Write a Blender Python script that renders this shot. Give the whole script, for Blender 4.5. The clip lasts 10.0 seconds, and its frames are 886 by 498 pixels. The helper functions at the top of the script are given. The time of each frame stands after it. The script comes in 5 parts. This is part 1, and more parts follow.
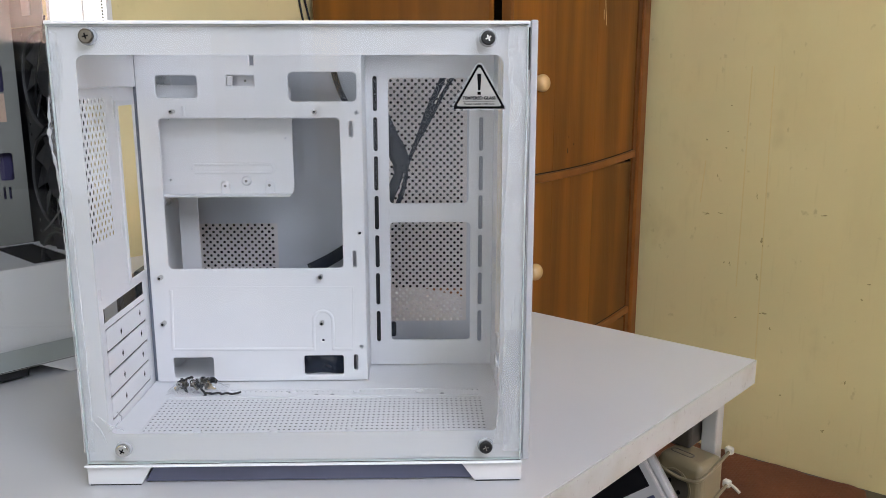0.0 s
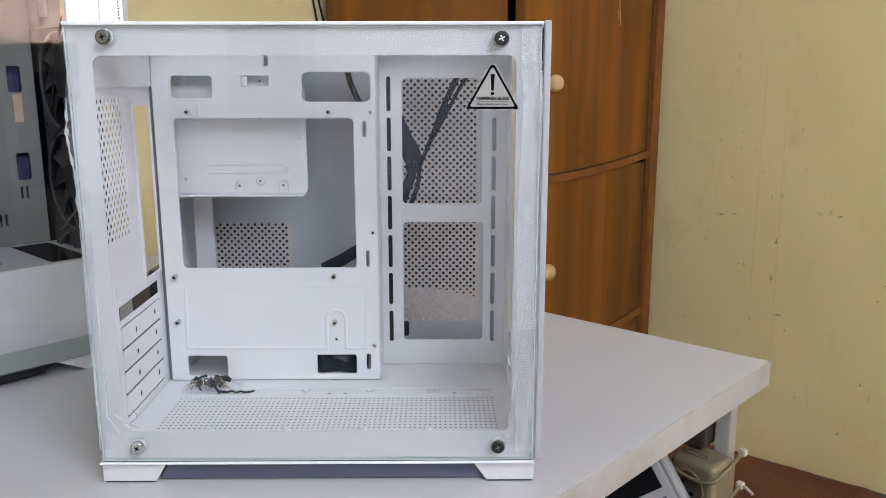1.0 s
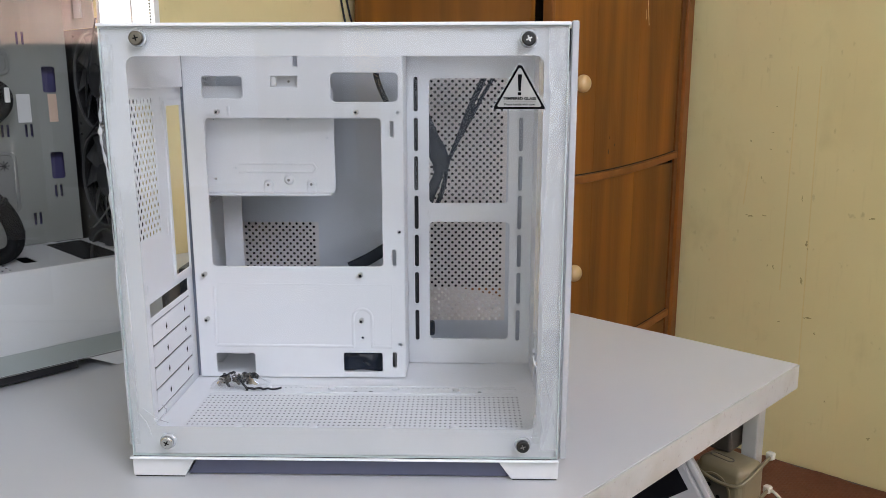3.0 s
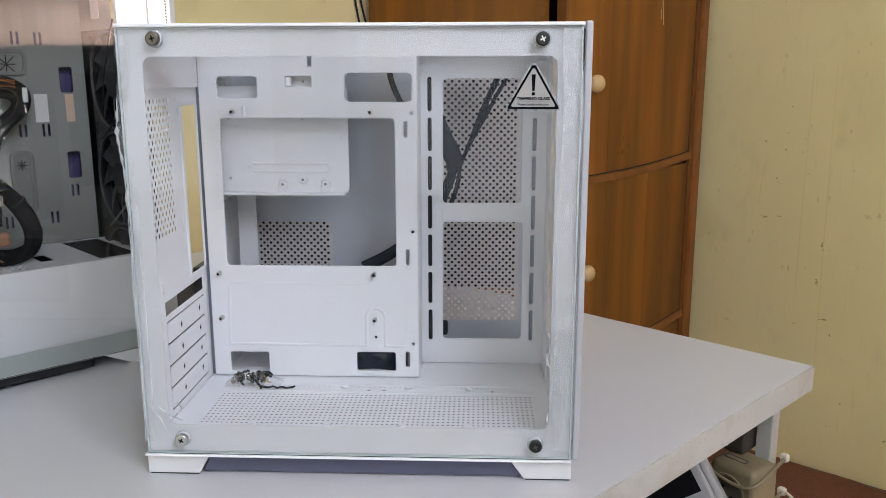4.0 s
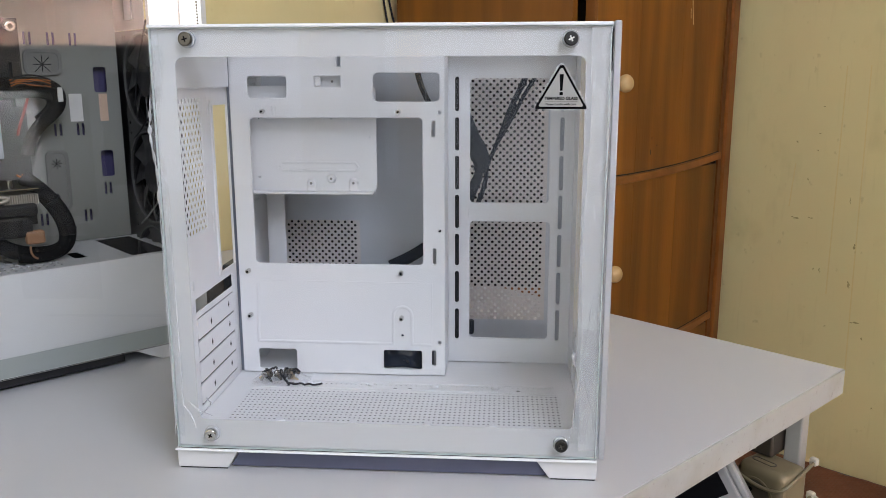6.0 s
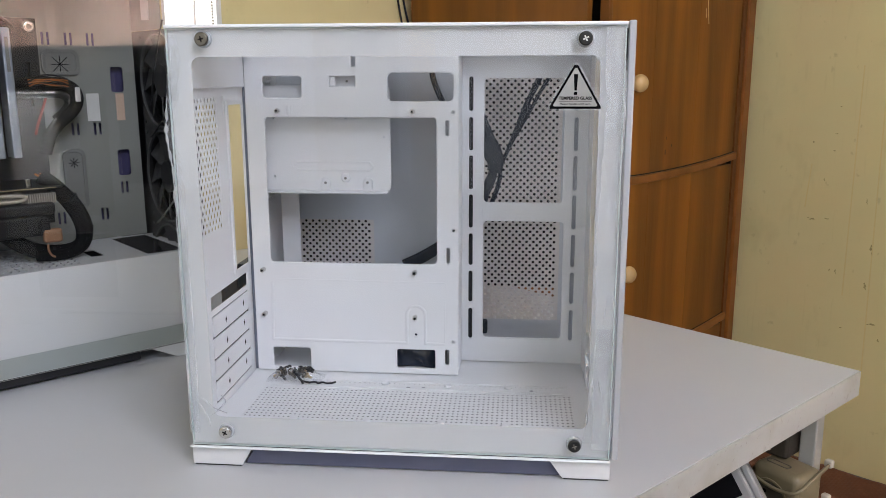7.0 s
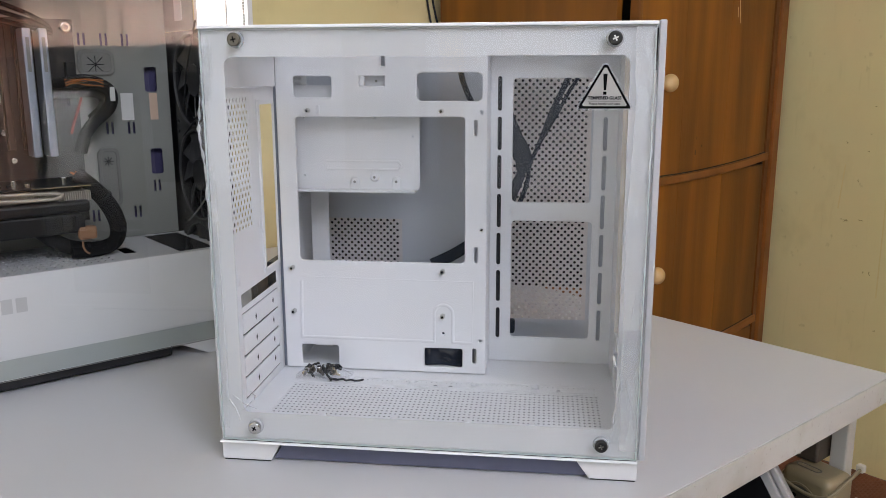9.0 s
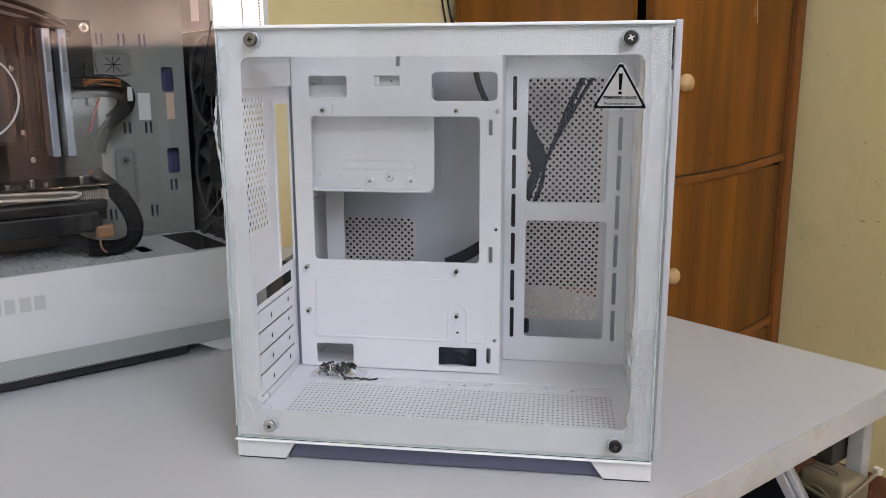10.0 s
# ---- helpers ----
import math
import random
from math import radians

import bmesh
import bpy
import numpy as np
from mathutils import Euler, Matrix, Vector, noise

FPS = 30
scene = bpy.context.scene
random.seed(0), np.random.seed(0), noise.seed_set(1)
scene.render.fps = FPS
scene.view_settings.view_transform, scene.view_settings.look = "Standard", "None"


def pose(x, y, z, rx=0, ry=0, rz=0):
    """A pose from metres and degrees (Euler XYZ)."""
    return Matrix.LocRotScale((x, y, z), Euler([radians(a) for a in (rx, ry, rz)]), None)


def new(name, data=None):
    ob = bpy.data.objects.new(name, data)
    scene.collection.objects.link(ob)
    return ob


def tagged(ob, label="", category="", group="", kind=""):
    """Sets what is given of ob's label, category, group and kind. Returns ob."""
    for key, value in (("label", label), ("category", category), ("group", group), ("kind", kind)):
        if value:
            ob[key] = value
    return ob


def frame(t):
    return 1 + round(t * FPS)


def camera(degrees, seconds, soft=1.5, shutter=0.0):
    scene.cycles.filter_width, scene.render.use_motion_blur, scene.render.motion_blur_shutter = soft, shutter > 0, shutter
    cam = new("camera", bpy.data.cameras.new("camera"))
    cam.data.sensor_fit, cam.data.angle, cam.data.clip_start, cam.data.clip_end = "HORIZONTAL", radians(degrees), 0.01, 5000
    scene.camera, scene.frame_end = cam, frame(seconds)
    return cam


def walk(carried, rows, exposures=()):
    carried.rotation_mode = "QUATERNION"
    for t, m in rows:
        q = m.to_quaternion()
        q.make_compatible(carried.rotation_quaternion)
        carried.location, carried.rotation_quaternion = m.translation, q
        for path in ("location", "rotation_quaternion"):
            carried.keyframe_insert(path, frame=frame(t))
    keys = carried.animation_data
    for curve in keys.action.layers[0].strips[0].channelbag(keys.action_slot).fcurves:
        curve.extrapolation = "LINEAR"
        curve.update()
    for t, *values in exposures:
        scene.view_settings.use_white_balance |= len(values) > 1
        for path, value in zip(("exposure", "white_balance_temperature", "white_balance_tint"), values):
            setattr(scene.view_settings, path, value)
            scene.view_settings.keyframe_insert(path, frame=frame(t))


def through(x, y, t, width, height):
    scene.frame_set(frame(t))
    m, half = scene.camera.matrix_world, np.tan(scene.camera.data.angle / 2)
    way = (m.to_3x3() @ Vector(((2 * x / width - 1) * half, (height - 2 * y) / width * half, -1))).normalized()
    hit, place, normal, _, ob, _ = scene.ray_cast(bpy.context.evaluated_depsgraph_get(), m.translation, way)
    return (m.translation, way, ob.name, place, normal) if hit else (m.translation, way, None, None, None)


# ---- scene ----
cam = camera(56.97, 10.0, soft=0.1)
# t, x, y, z, yaw, pitch, roll: a hand-held turn to the left with a slow step back
ROWS = [
    (0.0, 0.2751, -0.6310, 0.3335, -1.342, -11.936, -0.049),
    (0.5, 0.2751, -0.6318, 0.3336, -0.884, -11.927, -0.051),
    (1.0, 0.2750, -0.6326, 0.3336, -0.424, -11.920, -0.056),
    (1.5, 0.2749, -0.6334, 0.3336, 0.038, -11.913, -0.062),
    (2.0, 0.2748, -0.6341, 0.3336, 0.500, -11.908, -0.069),
    (2.5, 0.2748, -0.6349, 0.3336, 0.964, -11.903, -0.077),
    (4.0, 0.2745, -0.6372, 0.3337, 2.364, -11.898, -0.099),
    (4.5, 0.2745, -0.6380, 0.3337, 2.833, -11.898, -0.105),
    (5.0, 0.2744, -0.6388, 0.3337, 3.304, -11.899, -0.110),
    (5.5, 0.2743, -0.6395, 0.3337, 3.777, -11.901, -0.115),
    (7.0, 0.2740, -0.6418, 0.3336, 5.208, -11.909, -0.127),
    (7.5, 0.2739, -0.6425, 0.3336, 5.691, -11.913, -0.131),
    (8.0, 0.2739, -0.6433, 0.3336, 6.177, -11.915, -0.136),
    (8.5, 0.2738, -0.6440, 0.3336, 6.667, -11.918, -0.142),
    (9.0, 0.2737, -0.6448, 0.3336, 7.161, -11.919, -0.150),
    (9.5, 0.2736, -0.6455, 0.3335, 7.661, -11.919, -0.160),
    (10.0, 0.2735, -0.6463, 0.3335, 8.165, -11.918, -0.174),
]
walk(cam, [(t, pose(x, y, z, 90 + pitch, 0, yaw) @ pose(0, 0, 0, 0, 0, roll)) for t, x, y, z, yaw, pitch, roll in ROWS],
     exposures=[(0.0, 0.22, 6410, 11), (5.0, 0.14, 6510, 11), (10.0, 0.04, 6600, 12)])

# ---- frames of reference ----
# The world's x runs along the white case's glass, y goes into it, z = 0 is the desk top.
ROOM = pose(0, 0, 0, 0, 0, -40)      # room: walls along its x and y
DESK_AT = pose(0.673, 0.2924, 0, 0, 0, -43.3)
CASE2_AT = pose(-0.401, -0.005, 0, 0, 0, 46.3)
FLOOR_Z, CEIL_Z = -0.75, 2.15
W_BACK, W_LEFT, W_FRONT, W_RIGHT = 1.965, -1.04, -2.80, 1.70   # room's y, x, y, x

# ---- world and light ----
world = bpy.data.worlds.new("world")
scene.world = world
world.use_nodes = True
wn = world.node_tree
sky = wn.nodes.new("ShaderNodeTexSky")
sky.sky_type, sky.sun_disc, sky.sun_elevation, sky.sun_rotation = "NISHITA", False, radians(40), radians(200)
wn.nodes["Background"].inputs["Strength"].default_value = 0.15
wn.links.new(sky.outputs["Color"], wn.nodes["Background"].inputs["Color"])


def window_light(name, m, w, h, power, colour):
    d = bpy.data.lights.new(name, "AREA")
    d.shape, d.size, d.size_y, d.energy, d.color = "RECTANGLE", w, h, power, colour
    ob = new(name, d)
    ob.matrix_world = m
    return ob


# daylight of the large window beside and behind the camera
window_light("daylight_right", ROOM @ pose(W_RIGHT - 0.03, -0.40, 1.52, 0, 80, 0), 1.10, 1.00, 35.5, (0.815, 0.868, 1.0))
# sky light that falls on the back of the curtains opposite the desk's end
window_light("daylight_curtain", ROOM @ pose(W_RIGHT + 0.40, 0.60, 0.44, 0, 90, 0), 0.50, 1.10, 185.0, (0.94, 0.95, 1.0))

# ---- materials ----


def material(name, colour, rough=0.5, metal=0.0, vary=0.06, scale=40.0, bump=0.0, bump_scale=400.0, stretch=(1, 1, 1), spots=None, coat=0.0, shine=0.5):
    """A surface with variation at two scales, and fine relief. spots: (colour, amount, scale, limits, stretch) of stains."""
    m = bpy.data.materials.new(name)
    m.use_nodes = True
    nt = m.node_tree
    b = nt.nodes["Principled BSDF"]
    b.inputs["Roughness"].default_value, b.inputs["Metallic"].default_value = rough, metal
    b.inputs["Coat Weight"].default_value, b.inputs["Specular IOR Level"].default_value = coat, shine
    tc = nt.nodes.new("ShaderNodeTexCoord")
    mp = nt.nodes.new("ShaderNodeMapping")
    mp.inputs["Scale"].default_value = stretch
    nt.links.new(tc.outputs["Object"], mp.inputs["Vector"])
    n1, n2 = nt.nodes.new("ShaderNodeTexNoise"), nt.nodes.new("ShaderNodeTexNoise")
    n1.inputs["Scale"].default_value, n2.inputs["Scale"].default_value = scale, scale / 9
    n1.inputs["Detail"].default_value, n2.inputs["Detail"].default_value = 6, 3
    add = nt.nodes.new("ShaderNodeMath")
    add.operation = "ADD"
    for i, n in enumerate((n1, n2)):
        nt.links.new(mp.outputs["Vector"], n.inputs["Vector"])
        nt.links.new(n.outputs["Fac"], add.inputs[i])
    rng = nt.nodes.new("ShaderNodeMapRange")
    rng.inputs["From Min"].default_value, rng.inputs["From Max"].default_value = 0.6, 1.4
    rng.inputs["To Min"].default_value, rng.inputs["To Max"].default_value = 1 - vary, 1 + vary
    nt.links.new(add.outputs[0], rng.inputs["Value"])
    mix = nt.nodes.new("ShaderNodeVectorMath")
    mix.operation = "SCALE"
    mix.inputs[0].default_value = colour
    nt.links.new(rng.outputs["Result"], mix.inputs["Scale"])
    out = mix.outputs["Vector"]
    for spot in spots or ():
        ns = nt.nodes.new("ShaderNodeTexNoise")
        ns.inputs["Scale"].default_value, ns.inputs["Detail"].default_value = spot[2], 5
        ms = nt.nodes.new("ShaderNodeMapping")
        ms.inputs["Scale"].default_value = spot[4]
        nt.links.new(tc.outputs["Object"], ms.inputs["Vector"])
        nt.links.new(ms.outputs["Vector"], ns.inputs["Vector"])
        ramp = nt.nodes.new("ShaderNodeMapRange")
        ramp.inputs["From Min"].default_value, ramp.inputs["From Max"].default_value = spot[3]
        ramp.inputs["To Max"].default_value = spot[1]
        nt.links.new(ns.outputs["Fac"], ramp.inputs["Value"])
        mc = nt.nodes.new("ShaderNodeMix")
        mc.data_type = "RGBA"
        nt.links.new(ramp.outputs["Result"], mc.inputs["Factor"])
        nt.links.new(out, mc.inputs[6])
        mc.inputs[7].default_value = (*spot[0], 1)
        out = mc.outputs[2]
    nt.links.new(out, b.inputs["Base Color"])
    if bump:
        nb = nt.nodes.new("ShaderNodeTexNoise")
        nb.inputs["Scale"].default_value, nb.inputs["Detail"].default_value = bump_scale, 4
        nt.links.new(mp.outputs["Vector"], nb.inputs["Vector"])
        bp = nt.nodes.new("ShaderNodeBump")
        bp.inputs["Strength"].default_value, bp.inputs["Distance"].default_value = bump, 0.002
        nt.links.new(nb.outputs["Fac"], bp.inputs["Height"])
        nt.links.new(bp.outputs["Normal"], b.inputs["Normal"])
    return m


def clear(name, tint, haze=0.0, gloss=0.02, ior=1.5, haze_colour=(0.8, 0.82, 0.85), milky=0.0):
    """Clear sheet: see-through, glossy by Fresnel, with a trace of dust or film."""
    m = bpy.data.materials.new(name)
    m.use_nodes = True
    nt = m.node_tree
    nt.nodes.remove(nt.nodes["Principled BSDF"])
    tr, gl, df = (nt.nodes.new("ShaderNodeBsdf" + k) for k in ("Transparent", "Glossy", "Diffuse"))
    tr.inputs["Color"].default_value = (*tint, 1)
    gl.inputs["Roughness"].default_value = gloss
    df.inputs["Color"].default_value = (*haze_colour, 1)
    lw = nt.nodes.new("ShaderNodeLayerWeight")
    lw.inputs["Blend"].default_value = 0.5
    pw, fr = nt.nodes.new("ShaderNodeMath"), nt.nodes.new("ShaderNodeMapRange")
    pw.operation, pw.inputs[1].default_value = "POWER", 5.0
    fr.inputs["To Min"].default_value = ((ior - 1) / (ior + 1)) ** 2
    nt.links.new(lw.outputs["Facing"], pw.inputs[0])
    nt.links.new(pw.outputs[0], fr.inputs["Value"])
    m1, m2 = nt.nodes.new("ShaderNodeMixShader"), nt.nodes.new("ShaderNodeMixShader")
    m1.inputs["Fac"].default_value = haze
    nt.links.new(tr.outputs[0], m1.inputs[1])
    haze_out = df.outputs[0]
    if milky:
        tl, m0 = nt.nodes.new("ShaderNodeBsdfTranslucent"), nt.nodes.new("ShaderNodeMixShader")
        tl.inputs["Color"].default_value, m0.inputs["Fac"].default_value = (*haze_colour, 1), milky
        nt.links.new(df.outputs[0], m0.inputs[1])
        nt.links.new(tl.outputs[0], m0.inputs[2])
        haze_out = m0.outputs[0]
    nt.links.new(haze_out, m1.inputs[2])
    nt.links.new(fr.outputs[0], m2.inputs["Fac"])
    nt.links.new(m1.outputs[0], m2.inputs[1])
    nt.links.new(gl.outputs[0], m2.inputs[2])
    nt.links.new(m2.outputs[0], nt.nodes["Material Output"].inputs["Surface"])
    return m


def wood(name, dark, light, grain=(14, 14, 0.9)):
    m = material(name, light, 0.5, 0, 0.05, 8.0, 0.15, 30.0, grain, shine=0.3)
    nt = m.node_tree
    b = nt.nodes["Principled BSDF"]
    mp = nt.nodes["Mapping"]
    wv = nt.nodes.new("ShaderNodeTexNoise")
    wv.inputs["Scale"].default_value, wv.inputs["Detail"].default_value, wv.inputs["Distortion"].default_value = 2.2, 8, 0.6
    nt.links.new(mp.outputs["Vector"], wv.inputs["Vector"])
    cr = nt.nodes.new("ShaderNodeValToRGB")
    cr.color_ramp.elements[0].position, cr.color_ramp.elements[1].position = 0.30, 0.72
    cr.color_ramp.elements[0].color, cr.color_ramp.elements[1].color = (*dark, 1), (*light, 1)
    nt.links.new(wv.outputs["Fac"], cr.inputs["Fac"])
    oi, tone = nt.nodes.new("ShaderNodeObjectInfo"), nt.nodes.new("ShaderNodeMapRange")
    tone.inputs["To Min"].default_value, tone.inputs["To Max"].default_value = 0.80, 1.22
    nt.links.new(oi.outputs["Random"], tone.inputs["Value"])
    sc = nt.nodes.new("ShaderNodeVectorMath")
    sc.operation = "SCALE"
    nt.links.new(cr.outputs["Color"], sc.inputs[0])
    nt.links.new(tone.outputs["Result"], sc.inputs["Scale"])
    nt.links.new(sc.outputs["Vector"], b.inputs["Base Color"])
    return m


STEEL = material("white_powder_coat", (0.72, 0.725, 0.735), 0.42, 0, 0.015, 60, 0.03, 1500)
STEEL_IN = material("white_sheet_steel", (0.735, 0.742, 0.758), 0.38, 0, 0.02, 50, 0.03, 1500)
PRINT = material("pale_printed_border", (0.585, 0.595, 0.60), 0.25, 0, 0.02, 30)
PLASTIC = material("white_plastic", (0.60, 0.605, 0.615), 0.35, 0, 0.02, 40, 0.02, 900)
GLASS = clear("clear_glass", (0.935, 0.938, 0.945), 0.008, 0.03, 1.38, (0.70, 0.78, 0.92))
GLASS2 = clear("tinted_glass", (0.80, 0.80, 0.795), 0.001, 0.02, 1.57)
# tray white darkened for shade inside the case, shroud white raised for light
TRAY_SHADED = material("shaded_white_steel", (0.30, 0.305, 0.285), 0.4, 0, 0.03, 40, 0.03, 1500)
SHROUD = material("glossy_white_shroud", (0.86, 0.87, 0.89), 0.22, 0, 0.02, 30)
FRONT_GLASS = clear("filmed_front_glass", (0.92, 0.94, 0.97), 0.95, 0.06, 1.5, (0.86, 0.90, 0.98), 0.9)
# white haze in the film's creases stands in for their highlights
FOLD = clear("film_fold", (0.93, 0.93, 0.93), 0.45, 0.08, 1.5, (0.9, 0.91, 0.92))
FILM = clear("wrinkled_film", (0.96, 0.965, 0.97), 0.09, 0.10, 1.5, (0.8, 0.82, 0.86))
FILM_WHITE = clear("white_creased_film", (0.96, 0.965, 0.97), 0.22, 0.10, 1.5, (0.92, 0.93, 0.95))
BAGFILM = clear("clear_bag_film", (0.97, 0.97, 0.975), 0.03, 0.04, 1.5)
WASHER = clear("clear_washer", (0.90, 0.91, 0.92), 0.35, 0.1, 1.6)
BLACK_ZINC = material("black_zinc", (0.020, 0.020, 0.019), 0.32, 0.3, 0.1, 300)
BRONZE = material("dull_bronze", (0.14, 0.125, 0.105), 0.35, 1.0, 0.15, 300)
NICKEL = material("nickel", (0.55, 0.54, 0.52), 0.22, 1.0, 0.05, 200)
BRASS = material("brass", (0.66, 0.54, 0.36), 0.3, 1.0, 0.08, 200)
BLACK = material("black_plastic", (0.010, 0.010, 0.011), 0.4, 0, 0.1, 80)
RUBBER = material("black_rubber", (0.012, 0.012, 0.014), 0.7, 0, 0.1, 80)
SLEEVE = material("black_braid", (0.006, 0.006, 0.007), 0.7, 0, 0.3, 900, 0.5, 1400, shine=0.25)
CABLE = material("dark_cable", (0.011, 0.016, 0.027), 0.65, 0, 0.1, 120, shine=0.25)
STICKER_GREY = material("silver_sticker", (0.34, 0.335, 0.32), 0.6, 0.0, 0.03, 60)
INK = material("black_ink", (0.006, 0.006, 0.007), 0.9, shine=0.0)
LAMINATE = material("white_laminate", (0.515, 0.518, 0.535), 0.33, 0, 0.012, 8, 0.02, 900)
EDGE = material("dirty_white_edge", (0.46, 0.455, 0.43), 0.45, 0, 0.03, 20, 0.05, 300, spots=[((0.33, 0.29, 0.21), 0.55, 16, (0.50, 0.72), (1, 1, 1)), ((0.20, 0.17, 0.13), 0.5, 70, (0.64, 0.74), (1, 1, 1)), ((0.25, 0.22, 0.18), 0.45, 190, (0.64, 0.72), (1, 1, 1))])
WALL = material("cream_wall_paint", (0.785, 0.678, 0.355), 0.75, 0, 0.03, 5, 0.10, 60, shine=0.2, spots=[((0.44, 0.36, 0.17), 0.28, 3.0, (0.55, 0.8), (1, 1, 0.35)), ((0.46, 0.37, 0.17), 0.14, 14, (0.60, 0.76), (6, 6, 0.5)), ((0.30, 0.23, 0.09), 0.35, 40, (0.69, 0.78), (1, 1, 0.7)), ((0.46, 0.38, 0.16), 0.30, 9, (0.60, 0.78), (1, 1, 0.6)), ((0.80, 0.62, 0.34), 0.35, 2.2, (0.48, 0.66), (1, 1, 0.8))])
CEILING = material("white_ceiling", (0.70, 0.70, 0.69), 0.8, 0, 0.03, 6)
# unseen right wall, darker than the cream walls to cut bounced light
WALL_DIM = material("low_bounce_wall", (0.24, 0.225, 0.19), 0.8, 0, 0.04, 5, shine=0.2)
TILE = material("floor_tile", (0.085, 0.070, 0.052), 0.35, 0, 0.06, 12)
MAT = material("brown_rug", (0.165, 0.062, 0.028), 0.9, 0, 0.18, 60, 0.5, 160)
WOOD = wood("orange_brown_wood", (0.112, 0.038, 0.005), (0.262, 0.095, 0.009), (5.0, 5.0, 0.40))
WOOD_TRIM = wood("reddish_wood_trim", (0.15, 0.052, 0.010), (0.29, 0.106, 0.022), (3, 3, 3))
# wood darkened for the shade in the groove beside the post
WOOD_GROOVE = wood("shaded_groove_wood", (0.07, 0.024, 0.005), (0.15, 0.050, 0.010), (3, 3, 0.4))
KNOT = material("dark_knot", (0.045, 0.018, 0.006), 0.6, 0, 0.2, 300)
FILTER_GREY = material("grey_filter_cloth", (0.10, 0.105, 0.115), 0.8, 0, 0.1, 200)
# colour of the shade under the empty case
SHADE_BLUE = material("blue_black_shade", (0.076, 0.082, 0.128), 0.55, 0, 0.1, 60)
# colour of the shade behind the fan wall's slots
SLOT_SHADE_GREY = material("slot_blue_grey_shade", (0.40, 0.42, 0.46), 0.45, 0, 0.03, 40)
# back panel white, darkened and blued for the shade in the cable chamber
PANEL_SHADED = material("shaded_back_panel", (0.53, 0.555, 0.60), 0.45, 0, 0.03, 40, 0.03, 1500)
# mesh of the same white panel, given the warm tint from behind it
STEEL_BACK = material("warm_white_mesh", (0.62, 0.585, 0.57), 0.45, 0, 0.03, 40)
KNOB = material("pale_turned_wood", (0.62, 0.42, 0.20), 0.35, 0, 0.05, 60, coat=0.3)
SCUFF = material("brown_scuff", (0.44, 0.36, 0.16), 0.8, 0, 0.25, 300, shine=0.1)
STREAK = material("faint_streak", (0.765, 0.625, 0.300), 0.8, 0, 0.06, 80, shine=0.1)
DARK = material("dark_gap", (0.01, 0.009, 0.008), 0.8)
WINDOW_WHITE = material("white_window_paint", (0.8, 0.8, 0.79), 0.4, 0, 0.02, 20)
BOARD = material("black_circuit_board", (0.008, 0.009, 0.010), 0.45, 0, 0.3, 150)
ALU = material("brushed_aluminium", (0.74, 0.69, 0.60), 0.5, 0.35, 0.08, 150, stretch=(1, 1, 12))
ALU_BLUE = material("anodised_heat_spreader", (0.42, 0.47, 0.56), 0.35, 0.6, 0.05, 100)
PIPE = material("plated_heat_pipe", (0.52, 0.46, 0.38), 0.42, 0.35, 0.05, 100)
GREYP = material("grey_rubber_grommet", (0.23, 0.23, 0.22), 0.6, 0, 0.08, 90)
ORANGE = material("orange_wire", (0.42, 0.125, 0.02), 0.5)
PEACH = material("peach_connector", (0.34, 0.18, 0.10), 0.5)
# ivory darkened for the shade under the desk; the spots are dirt
IVORY = material("shaded_ivory_plastic", (0.19, 0.152, 0.088), 0.4, 0, 0.06, 30, 0.03, 500, spots=[((0.25, 0.2, 0.13), 0.4, 40, (0.58, 0.74), (1, 1, 1))])
IVORY_PALE = material("pale_ivory_plastic", (0.52, 0.48, 0.40), 0.4, 0, 0.05, 60)
SOCKET = material("grey_socket", (0.075, 0.066, 0.052), 0.5)
# grey darkened for the same shade under the desk
METER = material("shaded_grey_plastic", (0.24, 0.24, 0.245), 0.4, 0, 0.03, 40)
NAVY = material("navy_keys", (0.02, 0.025, 0.06), 0.4)
FRAME_GREY = material("pale_steel_frame", (0.40, 0.385, 0.35), 0.45, 0.1, 0.06, 30)
DUST_FILTER = clear("grey_dust_filter", (0.08, 0.08, 0.085), 0.05, 0.3, 1.1, (0.05, 0.05, 0.055))


def curtain_cloth(name, through, seen, share, weave=0.0):
    m = bpy.data.materials.new(name)
    m.use_nodes = True
    n = m.node_tree
    n.nodes.remove(n.nodes["Principled BSDF"])
    t, d, mx = (n.nodes.new(k) for k in ("ShaderNodeBsdfTranslucent", "ShaderNodeBsdfDiffuse", "ShaderNodeMixShader"))
    t.inputs["Color"].default_value, d.inputs["Color"].default_value, mx.inputs["Fac"].default_value = (*through, 1), (*seen, 1), share
    n.links.new(t.outputs[0], mx.inputs[1])
    n.links.new(d.outputs[0], mx.inputs[2])
    out = mx.outputs[0]
    if weave:
        tr, m2 = n.nodes.new("ShaderNodeBsdfTransparent"), n.nodes.new("ShaderNodeMixShader")
        m2.inputs["Fac"].default_value = weave
        n.links.new(out, m2.inputs[1])
        n.links.new(tr.outputs[0], m2.inputs[2])
        out = m2.outputs[0]
    n.links.new(out, n.nodes["Material Output"].inputs["Surface"])
    return m


CURTAIN = curtain_cloth("pinkish_valance", (0.90, 0.66, 0.54), (0.40, 0.28, 0.22), 0.15)
CURTAIN_DARK = curtain_cloth("brown_curtain", (0.10, 0.055, 0.034), (0.20, 0.13, 0.09), 0.3)
SHEER = curtain_cloth("white_sheer", (0.72, 0.70, 0.67), (0.6, 0.6, 0.6), 0.04, 0.05)


